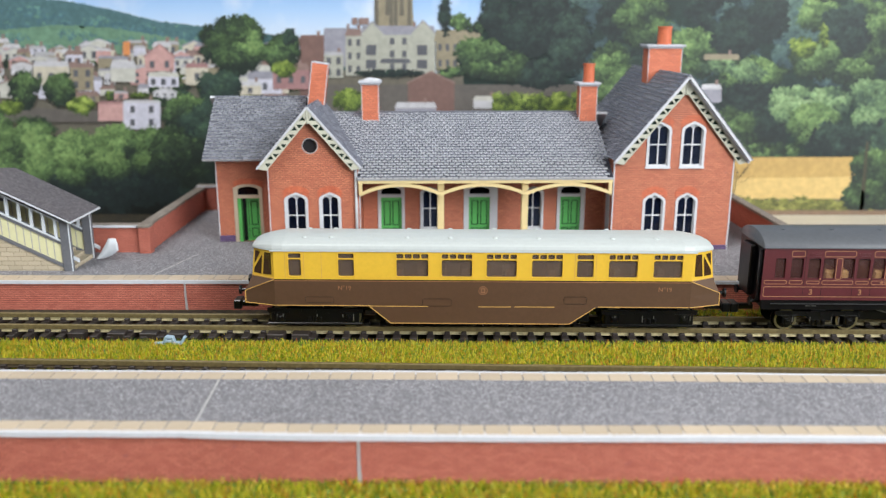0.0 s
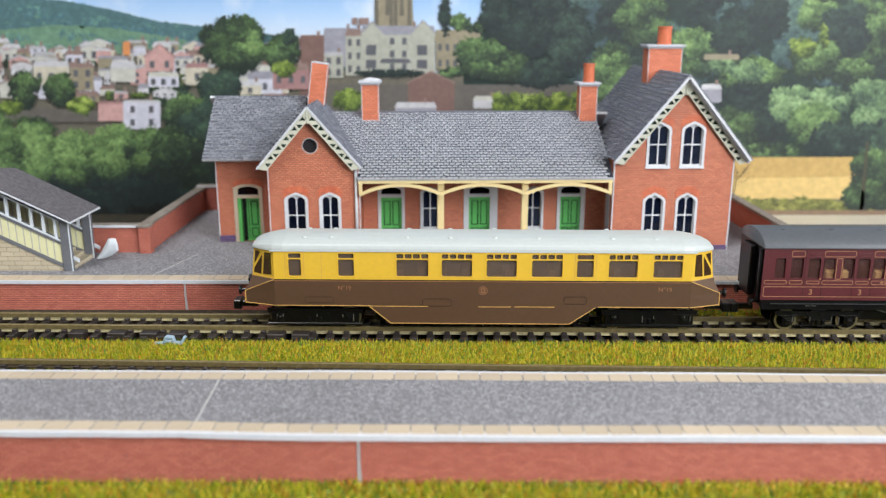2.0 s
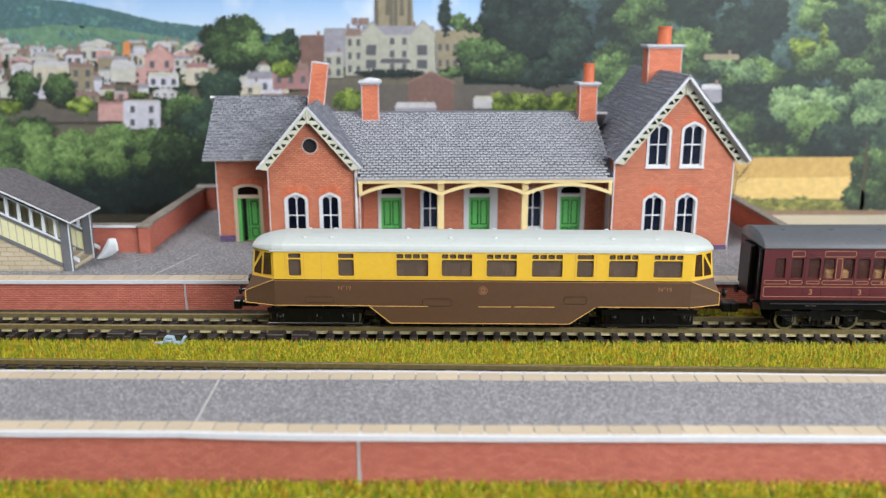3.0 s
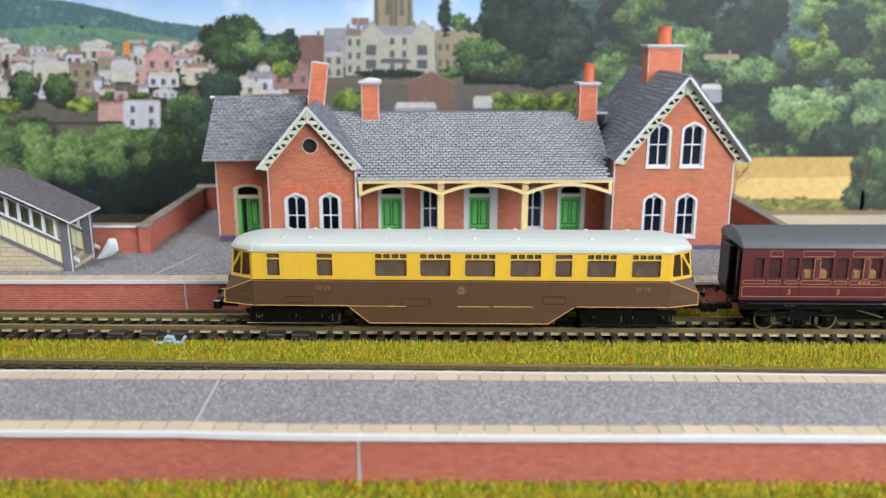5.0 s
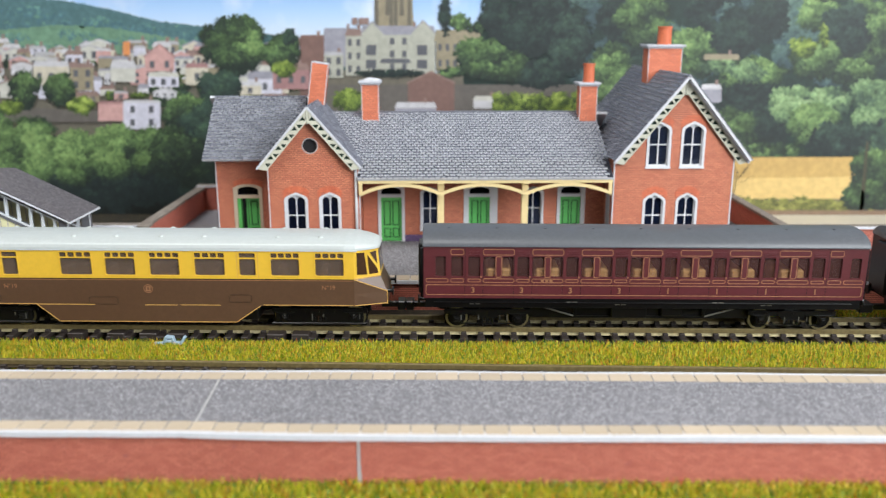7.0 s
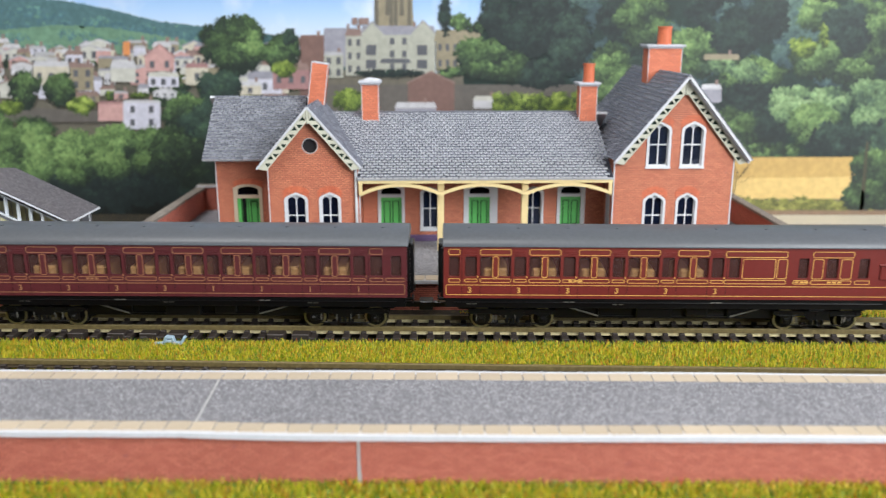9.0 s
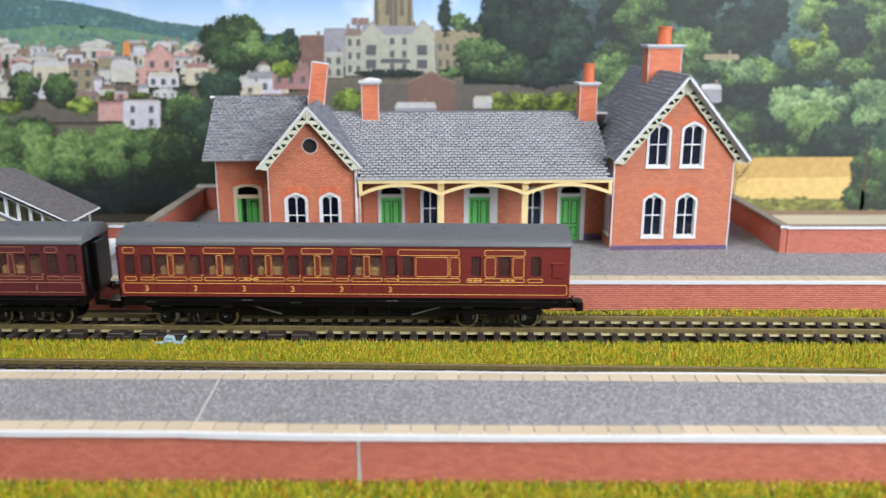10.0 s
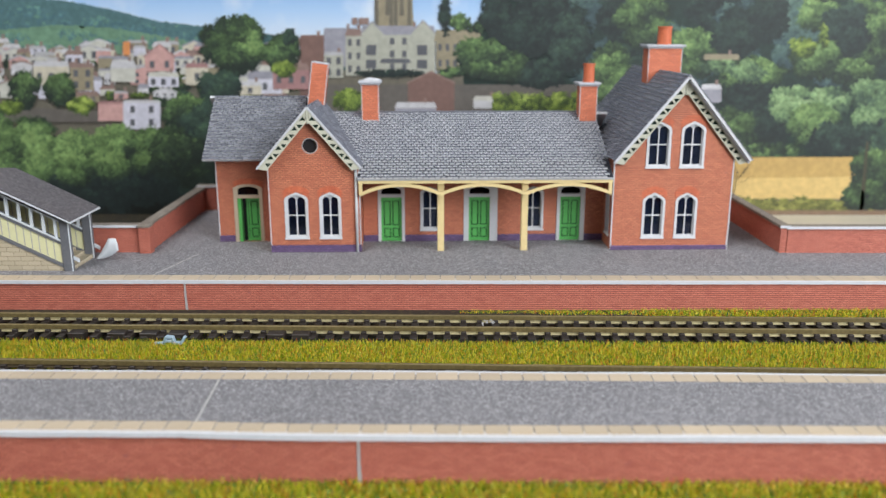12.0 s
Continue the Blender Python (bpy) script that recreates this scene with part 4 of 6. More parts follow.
        for a in (-54.2, -49.0, -44.2, 25.2, 31.0):
            part("door_line", boxes((a - 0.07, a + 0.07, s * W - 0.03, s * W + 0.03, WAIST + 0.3, CANT - 0.2)), M["gold"], car)
    for xx, s in ((-38.0, 0), (50.2, 0)):
        lettering("running_number", "N°19", 1.75, M["gold_dim"], car, xx, -W - 0.05, 12.2)
    badge = plate(bmesh.new(), ring(0.2, 12.2, 1.25), [ring(0.2, 12.2, 1.08)], facing(-W - 0.05), 0.05)
    badge2 = plate(badge, [(-0.4, 11.5), (0.8, 11.5), (0.8, 12.9), (-0.4, 12.9)], [rect(-0.1, 0.5, 11.8, 12.6)], facing(-W - 0.05), 0.05)
    part("badge", badge2, M["gold_dim"], car, "round gold crest")
    # faceted ends: an angled cheek on each side and a narrow front
    for e in (-1, 1):
        NW, NC, NS = (LC + 7.0, 5.2), (LC + 6.2, 4.8), (LC + 8.9, 6.4)
        rows = [(SOLE, NS), (11.0, (LC + 8.9, 6.2)), (WAIST, NW), (CANT, NC)]
        for k, mat_name, nm in ((0, "brown", "nose_lower"), (1, "brown", "nose_lower"), (2, "yellow", "nose_upper")):
            (za, (xa, wa)), (zb, (xb, wb)) = rows[k], rows[k + 1]
            bm = bmesh.new()
            v = [bm.verts.new(p) for p in ((e * LC, -W, za), (e * xa, -wa, za), (e * xa, wa, za), (e * LC, W, za),
                                            (e * LC, -W, zb), (e * xb, -wb, zb), (e * xb, wb, zb), (e * LC, W, zb))]
            cheeks = ((0, 1, 5, 4), (2, 3, 7, 6)) if k == 2 else ((0, 1, 4), (1, 5, 4), (2, 3, 7), (2, 7, 6))
            for f in cheeks + ((1, 2, 6, 5), (0, 3, 2, 1), (4, 5, 6, 7)):
                bm.faces.new([v[i] for i in f])
            bmesh.ops.recalc_face_normals(bm, faces=bm.faces[:])
            nose = part(nm, bm, M[mat_name], car)
            if k == 2:
                # cab panes lie in the cheeks and the front
                for s in (-1, 1):
                    A, B = Vector((e * LC, s * W, za)), Vector((e * xa, s * wa, za))
                    C, D = Vector((e * LC, s * W, zb)), Vector((e * xb, s * wb, zb))
                    nrm = Vector((e * 0.55, s * 0.84, 0.1)).normalized() * 0.06
                    def at(u, v2):
                        return A.lerp(B, u).lerp(C.lerp(D, u), v2) + nrm
                    for quad in (((0.12, 0.16), (0.50, 0.12), (0.44, 0.90), (0.12, 0.92)), ((0.58, 0.12), (0.92, 0.12), (0.90, 0.30), (0.56, 0.80)), ((0.66, 0.88), (0.92, 0.44), (0.92, 0.90))):
                        bm = bmesh.new()
                        a = [bm.verts.new(at(*q)) for q in quad]
                        b = [bm.verts.new(at(*q) - nrm * 0.5) for q in quad]
                        bm.faces.new(a)
                        for i in range(len(a)):
                            bm.faces.new((a[i], a[i - 1], b[i - 1], b[i]))
                        bmesh.ops.recalc_face_normals(bm, faces=bm.faces[:])
                        part("cab_window", bm, M["dark_glass"], nose, "dark cab window")
                for y0, y1 in ((-wb + 0.5, -0.3), (0.3, wb - 0.5)):
                    bm = bmesh.new()
                    pts = [(xa + 0.06 - (xa - xb) * q, yy, za + (zb - za) * q) for q, yy in ((0.15, y0), (0.15, y1), (0.88, y1), (0.88, y0))]
                    bm.faces.new([bm.verts.new((e * p[0], p[1], p[2])) for p in pts])
                    part("cab_window", bm, M["dark_glass"], nose, "dark cab window")
        bm = bmesh.new()
        for s in (-1, 1):
            for (p, q) in (((e * LC, s * W, WAIST), (e * (LC + 8.9), s * 6.2, 11.0)), ((e * (LC + 8.9), s * 6.3, 11.0), (e * (LC + 8.9), s * 6.5, SOLE)), ((e * LC, s * W, SOLE + 0.2), (e * (LC + 8.9), s * 6.4, SOLE + 0.2)),
                           ((e * LC, s * W, WAIST + 0.2), (e * (LC + 7.0), s * 5.2, WAIST + 0.2))):
                p, q = Vector(p), Vector(q)
                q2 = (q - p)
                m = Matrix.Translation((p + q) / 2) @ q2.to_track_quat("X", "Z").to_matrix().to_4x4() @ Matrix.Diagonal((q2.length, 0.22, 0.22, 1))
                bmesh.ops.create_cube(bm, size=1.0, matrix=m)
        part("nose_lining", bm, M["gold"], car, "gold lining along the nose")
        buffers(car, e * (LC + 8.2), e, 10.9)
        coupling(car, e * (LC + 6.8), e)
    st = [(-LC - 6.8, 4.2, CANT, 0.8), (-LC - 6.4, 5.2, CANT - 0.05, 1.4), (-LC - 5.0, 6.4, CANT - 0.05, 2.1), (-LC - 2.8, 7.7, CANT - 0.05, 2.7), (-LC - 0.4, 8.9, CANT - 0.05, 3.1), (-LC + 2.5, W + 0.15, CANT - 0.05, 3.4)]
    st = st + [(-a, b, c, d) for a, b, c, d in st[::-1]]
    roof = part("roof", roof_loft(bmesh.new(), st, RAILCAR_ROOF), M["roofwhite"], car, "white curved roof with a soft crease", smooth=False)
    part("gutter", boxes((-LC - 1, LC + 1, -W - 0.22, -W + 0.2, CANT - 0.1, CANT + 0.12), (-LC - 1, LC + 1, W - 0.2, W + 0.22, CANT - 0.1, CANT + 0.12)), M["roofwhite"], car)
    vent = None
    for vx in (-49.3, -41.9, -20.8, -8.9, 3.6, 15.5, 35.9, 47.9):
        for vy, vz in ((-5.0, CANT + 2.75), (5.0, CANT + 2.75)):
            if vent is None:
                bm = bmesh.new()
                bmesh.ops.create_uvsphere(bm, u_segments=10, v_segments=6, radius=1.0, matrix=Matrix.Diagonal((0.85, 0.75, 0.55, 1)))
                vent = part("roof_vent", bm, M["roofwhite"], roof, "small white dome ventilator", smooth=True)
                vent.matrix_basis = pose(vx * MM, vy * MM, vz * MM)
            else:
                piece("roof_vent", vent, vx, vy, vz, roof)
    part("floor_pan", boxes((-LC, LC, -W + 0.7, W - 0.7, SOLE, SOLE + 0.8)), M["black"], car)
    part("inner_core", boxes((-LC + 1, LC - 1, -1.5, 1.5, SOLE + 0.8, CANT - 1)), M["interior"], car, "brown moulded interior")
    part("seat_row", boxes(*[(a, a + 2.0, -W + 1.2, -2.5, SOLE + 0.8, 18.0) for a in range(-24, 55, 6)], bevel=0.3), M["interior"], car)
    part("engine_block", boxes((-30, 30, -7.5, 7.5, 2.6, SOLE), (-LC + 2, LC - 2, -4.0, 4.0, 4.4, SOLE), bevel=0.3), M["black"], car, "black underfloor gear")
    for bx in (-46.9, 47.0):
        bogie(car, bx, 19.6, int(bx), True)
        for dx in (-9.8, 9.8):
            wheelset(car, bx + dx)
    TRAIN.append((car, x))


def build_coach(x, brake):
    car = holder("railway_coach", x, TRACK_Y, RAIL)
    tagged(car, "maroon lined model brake coach with grey roof" if brake else "maroon lined compartment model coach with grey roof", "railway coach", group="coaches")
    RED, GOLD = (M["maroon"], M["gold_bright"]) if brake else (M["maroon_dull"], M["gold_dim"])
    W, L, BOT, CANT = 9.2, 61.9 if brake else 60.4, 10.0, 24.8
    if brake:
        doors = [-54.4 + 13.47 * k for k in range(6)]
        extra = [(16.0, 19.0), (34.8, 37.6), (42.4, 45.6), (51.2, 54.0)]
        wide = [(doors[k] + 2.6, doors[k + 1] - 2.6) for k in range(5)]
        quarter = [(-60.4, -57.5)]
    else:
        doors = [-46.5 + 13.4 * k for k in range(8)]
        extra = [(-57.1, -54.3), (56.0, 58.8)]
        wide = [(doors[k] + 2.6, doors[k + 1] - 2.6) for k in range(7)]
        quarter = [(doors[0] - 6.3, doors[0] - 3.0), (doors[-1] + 3.0, doors[-1] + 6.3)]
    panes = [(d - 1.65, d + 1.65, "d") for d in doors] + [(a, b, "q") for a, b in extra + quarter]
    for a, b in wide:
        mid = (a + b) / 2
        panes += [(a, mid - 1.0, "q"), (mid + 1.0, b, "q")]
    for s in (-1, 1):
        place = facing(-W) if s < 0 else mirrored(facing(-W))
        holes = [round_rect(a, b, 16.2, 21.9, 0.4, 2) for a, b, k in panes]
        side = part("side_panel", plate(bmesh.new(), rect(-L, L, BOT, CANT), holes, place, 0.6), RED, car, "maroon side with window openings")
        for a, b, k in panes:
            part("window_pane", boxes((a - 0.1, b + 0.1, s * (W - 0.5) - 0.08, s * (W - 0.5) + 0.08, 16.1, 22.0)), M["coachglass"], side, "dark tinted glazing")
        bm = bmesh.new()
        frame_lines(bm, -L + 0.6, L - 0.6, 10.9, 13.9, -W)
        spans = wide + [(quarter[0][0] if brake else quarter[0][0], quarter[0][1])]
        if not brake:
            spans += [quarter[1]]
        for a, b in spans:
            frame_lines(bm, a - 0.2, b + 0.2, 22.3, 24.05, -W)
            frame_lines(bm, a - 0.2, b + 0.2, 14.5, 15.7, -W)
        for a, b in wide:
            mid = (a + b) / 2
            frame_lines(bm, mid - 0.85, mid + 0.85, 15.95, 22.0, -W)
        for d in doors:
            frame_lines(bm, d - 1.8, d + 1.8, 14.6, 15.6, -W)
        if brake:
            for a, b, z0, z1 in ((14.8, 31.6, 22.0, 23.8), (19.6, 28.6, 16.0, 21.7), (29.0, 31.8, 16.0, 21.7), (38.6, 41.6, 16.0, 21.7), (46.2, 49.4, 16.0, 21.7),
                                 (38.4, 49.6, 22.0, 23.8), (14.8, 31.8, 14.5, 15.7), (33.6, 37.8, 14.5, 15.7), (38.4, 49.6, 14.5, 15.7), (50.4, 54.6, 14.5, 15.7)):
                frame_lines(bm, a, b, z0, z1, -W)
        else:
            frame_lines(bm, -L + 0.6, quarter[0][0] - 0.8, 14.5, 15.7, -W)
            frame_lines(bm, quarter[1][1] + 0.8, L - 0.6, 14.5, 15.7, -W)
        if s > 0:
            bmesh.ops.transform(bm, matrix=Matrix.Diagonal((1, -1, 1, 1)), verts=bm.verts[:])
            bmesh.ops.reverse_faces(bm, faces=bm.faces[:])
        part("lining", bm, GOLD, side, "gold panel lining")
        bm = boxes(*[(d + o - 0.05, d + o + 0.05, s * W - 0.02, s * W + 0.02, BOT + 0.2, CANT - 0.4) for d in doors for o in (-2.5, 2.5)])
        part("door_joint", bm, M["black"], side)
        bm = boxes(*[(d + 1.7, d + 2.0, s * (W + 0.1) - 0.15, s * (W + 0.1) + 0.15, 15.9, 16.4) for d in doors])
        part("door_handle", bm, GOLD, side, "tiny brass door handles")
        bm = boxes(*[(d - 1.6, d + 1.6, s * (W + 0.05) - 0.08, s * (W + 0.05) + 0.08, 22.3 + 0.45 * k, 22.5 + 0.45 * k) for d in doors for k in range(3)])
        part("door_vent", bm, RED, side)
        part("solebar", boxes((-L + 0.5, L - 0.5, min(s * (W - 0.9), s * (W - 0.2)), max(s * (W - 0.9), s * (W - 0.2)), 7.2, BOT), bevel=0.1), M["black"], car, "black solebar")
        # small pale bars put silver highlights on the black solebar
        bm = boxes(*[(d - 0.8 + q, d + 0.5 + q, s * (W - 0.15) - 0.08, s * (W - 0.15) + 0.08, 8.2 + 0.3 * (k % 3), 8.5 + 0.3 * (k % 3)) for k, d in enumerate(doors) for q in (-0.4, 1.3)])
        part("step_iron", bm, M["steel_dull"], car, "bright specks that imitate solebar highlights")
        for q in (-18, 18):
            part("queen_post", boxes((q - 0.4, q + 0.4, s * 6 - 0.3, s * 6 + 0.3, 3.6, 7.4), bevel=0.08), M["black"], car)
        part("footboard", boxes((-L + 3, L - 3, s * W - 0.3, s * W + 0.3, 8.6, 8.9)), M["black"], car)
        part("truss_rod", boxes((-18, 18, s * 6 - 0.2, s * 6 + 0.2, 3.6, 4.0)), M["black"], car)
        for e in (-1, 1):
            bm = bmesh.new()
            prism(bm, [(e * 18, 3.6), (e * 18, 4.0), (e * 29, 7.3), (e * 29, 6.9)], facing(s * 6 - 0.2), 0.4)
            bmesh.ops.recalc_face_normals(bm, faces=bm.faces[:])
            part("truss_rod", bm, M["steel_dull"], car)
    for k, d in enumerate(doors):
        lettering("class_number", "3" if brake or k < 4 else "1", 2.2, GOLD, car, d - 0.3, -W - 0.05, 11.6, 0.05)
    if brake:
        bm = boxes((57.0, 60.0, -W - 0.35, -W + 0.1, 16.0, 19.8), (56.6, 60.4, -W - 0.5, -W + 0.1, 19.8, 20.3), bevel=0.15)
        part("lamp_ducket", bm, RED, car)
        part("company_initials", boxes(*[(a, a + 1.0, -W - 0.06, -W, 14.85, 15.35) for a in (-27.6, -26.2, -24.8, 34.2, 35.6, 36.8, 43, 44.4, 45.8)]), GOLD, car, "unreadable gold lettering")
    else:
        part("company_initials", boxes(*[(a, a + 0.8, -W - 0.06, -W, 14.85, 15.35) for a in (-28.2, -27.0, -25.8)]), GOLD, car, "unreadable gold lettering")
    for e in (-1, 1):
        bm = bmesh.new()
        hw = W - 0.2
        pts = [(-hw, BOT), (hw, BOT), (hw, CANT)] + [(hw * math.cos(math.pi * i / 10), CANT + 2.7 * abs(math.sin(math.pi * i / 10)) ** 0.85) for i in range(1, 10)] + [(-hw, CANT)]
        x0 = e * (L - 0.7) if e > 0 else -L
        prism(bm, pts, lambda u, v, w: (x0 + w, u, v), 0.7)
        bmesh.ops.recalc_face_normals(bm, faces=bm.faces[:])
        part("end_panel", bm, M["black"], car)
        if not (brake and e > 0):
            bm = boxes((min(e * L, e * (L + 1.6)), max(e * L, e * (L + 1.6)), -3.4, 3.4, 9.5, 24.0), bevel=0.3)
            part("gangway", bm, M["black"], car, "black corridor connection")
            part("end_step", boxes((min(e * L, e * (L + 0.8)), max(e * L, e * (L + 0.8)), -8.4, -7.6, 10, 24)), M["black"], car)
        buffers(car, e * (L - 0.8), e, 8.6)
        coupling(car, e * (L - 1.6), e)
    st = [(-L - 0.3, W + 0.2, CANT - 0.1, 3.7), (-L, W + 0.3, CANT - 0.1, 3.8), (L, W + 0.3, CANT - 0.1, 3.8), (L + 0.3, W + 0.2, CANT - 0.1, 3.7)]
    roof = part("roof", roof_loft(bmesh.new(), st, COACH_ROOF), M["greyroof"], car, "plain grey arched roof", smooth=True)
    part("rain_strip", boxes((-L, L, -W - 0.36, -W + 0.1, CANT - 0.12, CANT + 0.12), (-L, L, W - 0.1, W + 0.36, CANT - 0.12, CANT + 0.12)), M["greyroof"], roof)
    for k in range(9):
        bm = bmesh.new()
        disc(bm, -L + 7 + (2 * L - 14) * k / 8, -2.5, CANT + 3.6, 0.45, 0.35, "Z", 10)
        part("roof_ventilator", bm, M["greyroof"], roof)
    part("floor_pan", boxes((-L + 1, L - 1, -W + 0.9, W - 0.9, 7.6, 10.6)), M["black"], car)
    part("corridor_wall", boxes((-L + 1, L - 1, 3.0, 3.4, 10.6, CANT)), RED, car)
    part("seat_back", boxes(*[((a + b) / 2 - 3.4, (a + b) / 2 + 3.4, -W + 0.72, 2.6, 10.6, 18.4) for a, b in wide], bevel=0.6), M["tan"], car, "tan compartment seats")
    part("compartment_wall", boxes(*[((a + b) / 2 - 0.25, (a + b) / 2 + 0.25, -W + 0.9, 2.9, 10.6, CANT) for a, b in wide]), RED, car)
    # solid mass that closes the view below the floor
    part("underframe", boxes((-34, 34, -5.2, 5.2, 3.0, 7.6), (-L + 4, L - 4, -3.0, 3.0, 4.6, 7.6), bevel=0.3), M["black"], car, "solid black underframe mass")
    part("battery_box", boxes((-8, 2, -7.0, -3.5, 3.6, 7.6), (6, 12, -7.0, -3.5, 4.2, 7.6), bevel=0.3), M["black"], car)
    for bx in (-42.6, 42.6):
        bogie(car, bx, 17.2, int(bx) + int(x))
        for dx in (-8.6, 8.6):
            wheelset(car, bx + dx)
    TRAIN.append((car, x))


M["dark_glass"] = plain("dark_cab_glass", srgb(70, 50, 34), 0.12, vary=0.2, bump=0.0, coat=0.5)
M["interior"] = plain("brown_interior_moulding", srgb(150, 124, 100), 0.7)
build_railcar(10.9)
build_coach(147.7, False)
build_coach(280.0, True)


# ---- station building: printed card, in the plan's own millimetres ----
B = PLAT
STATION_AT = (20.0, 36.0, B)
station = holder("station_building", *STATION_AT, 1.6)
tagged(station, "red brick card model station with grey slate roofs and green doors", "station building")


def hpart(name, bm, material, label="", smooth=False):
    ob = part(name, bm, material, station, label, smooth)
    ob.matrix_basis = pose(*[-c * MM for c in STATION_AT])
    return ob


def slates(bm, corner, along, up, width, length, pitch=2.05, row=1.66, seed=1, skip=0):
    """Rows of single slates laid on a slope, each tipped a little, joints broken."""
    rnd = random.Random(seed)
    corner, along, up = Vector(corner), Vector(along).normalized(), Vector(up).normalized()
    out = along.cross(up).normalized()
    if out.z < 0:
        out = -out
    k = skip
    v = -0.3 + skip * row
    while v < length:
        u = -0.2 - (pitch / 2 if k % 2 else 0)
        while u < width:
            u0, u1 = max(u + 0.17, -0.2), min(u + pitch - 0.17, width + 0.2)
            if u1 - u0 > 0.4:
                lo, hi = v + rnd.uniform(-0.10, 0.10), min(v + row * 1.02, length)
                tip = 0.44 + rnd.uniform(-0.05, 0.08)
                q = [(u0, lo, tip), (u1, lo, tip), (u1, hi, 0.10), (u0, hi, 0.10), (u0, lo, 0.02), (u1, lo, 0.02)]
                p = [bm.verts.new(corner + along * a + up * b + out * c) for a, b, c in q]
                for j, f in enumerate(((0, 1, 2, 3), (0, 4, 5, 1), (0, 3, 4), (1, 5, 2))):
                    bm.faces.new([p[i] for i in f]).material_index = 1 if j == 1 else 0
            u += pitch
        v += row
        k += 1
    return bm


def roof_sheet(name, corner, along, up, width, length, label="", thick=0.9, seed=1, cover=True, single=0):
    """A card roof slope with pale cut edges, a dark face for the shade between slates, and slates on it."""
    c, a, u = Vector(corner), Vector(along).normalized(), Vector(up).normalized()
    out = a.cross(u)
    if out.z < 0:
        out = -out
    bm = bmesh.new()
    prism(bm, [(0, 0), (width, 0), (width, length), (0, length)], lambda p, q, w: c + a * p + u * q - out * w, thick)
    bmesh.ops.recalc_face_normals(bm, faces=bm.faces[:])
    sheet = hpart(name, bm, M["card"], label or "grey slate-covered roof slope with pale card edge")
    bm = bmesh.new()
    prism(bm, [(0.05, 0.1), (width - 0.05, 0.1), (width - 0.05, length), (0.05, length)], lambda p, q, w: c + a * p + u * q + out * w, 0.06)
    bmesh.ops.recalc_face_normals(bm, faces=bm.faces[:])
    part("slate_bed", bm, M["underslate"], sheet)
    if cover:
        ob = part("slate_covering", slates(bmesh.new(), c, a, u, width, length, seed=seed, skip=single), [M["slate"], M["slate_edge"]], sheet, "overlapping grey slates")
        ob["kind"] = "stuff"
        rnd = random.Random(seed + 50)
        first = None
        turn = Matrix((a, u, out)).transposed().to_4x4()
        for k in range(single):
            n = int(width / 2.05)
            for i in range(n):
                if first is None:
                    first = part("slate", slates(bmesh.new(), (0, 0, 0), (1, 0, 0), (0, 1, 0), 1.9, 1.2, seed=2), [M["slate_piece"], M["slate_edge"]], sheet)
                    s1 = first
                else:
                    s1 = new("slate", first.data)
                    s1.parent = sheet
                at = c + a * (2.05 * i + (1.02 if k % 2 else 0.0)) + u * (1.66 * k + rnd.uniform(-0.1, 0.1)) + out * rnd.uniform(0, 0.05)
                s1.matrix_basis = Matrix.Translation(at * MM) @ turn
    return sheet


def window_unit(x0, x1, z0, z1, y, rise=1.6, bars=1, face=None):
    """A white surround, sash bars and glass in an arched opening of a wall that looks to -y."""
    place = face or facing
    w = 0.85
    surround = hpart("window", plate(bmesh.new(), pointed(x0, x1, z0, z1, rise * 1.5), [pointed(x0 + w, x1 - w, z0 + w * 0.9, z1 - w, rise * 1.3)], place(y - 0.25), 1.6), M["white"], "white arched window surround")
    ix0, ix1, iz0, iz1 = x0 + w, x1 - w, z0 + w * 0.9, z1 - w
    bm = plate(bmesh.new(), pointed(ix0 - 0.1, ix1 + 0.1, iz0 - 0.1, iz1 + 0.1, rise * 1.3),
               [arched(ix0 + 0.35, (ix0 + ix1) / 2 - 0.22, iz0 + 0.35, (iz0 + iz1) / 2 - 0.22, 0.01, 2),
                arched((ix0 + ix1) / 2 + 0.22, ix1 - 0.35, iz0 + 0.35, (iz0 + iz1) / 2 - 0.22, 0.01, 2),
                arched(ix0 + 0.35, (ix0 + ix1) / 2 - 0.22, (iz0 + iz1) / 2 + 0.22, iz1 - 0.9, 0.9, 5),
                arched((ix0 + ix1) / 2 + 0.22, ix1 - 0.35, (iz0 + iz1) / 2 + 0.22, iz1 - 0.9, 0.9, 5)], place(y + 0.75), 0.3)
    part("sash", bm, M["white"], surround, "white sash with glazing bars")
    bm = plate(bmesh.new(), pointed(ix0, ix1, iz0, iz1, rise * 1.3), [], place(y + 1.0), 0.12)
    part("pane", bm, M["glass"], surround, "dark window glass")
    # blue-grey card gives the panes a reflection by colour
    bm = plate(bmesh.new(), rect(ix0 - 0.3, ix1 + 0.3, iz0 - 0.3, iz1 + 0.3), [], place(y + 1.5), 0.3)
    part("blackout", bm, M["pane_reflection"], surround, "blue-grey card imitating reflection in the glass")
    part("sill", plate(bmesh.new(), rect(x0 - 0.2, x1 + 0.2, z0 - 0.2, z0 + 0.3), [], place(y - 0.55), 0.9), M["white"], surround)
    return surround


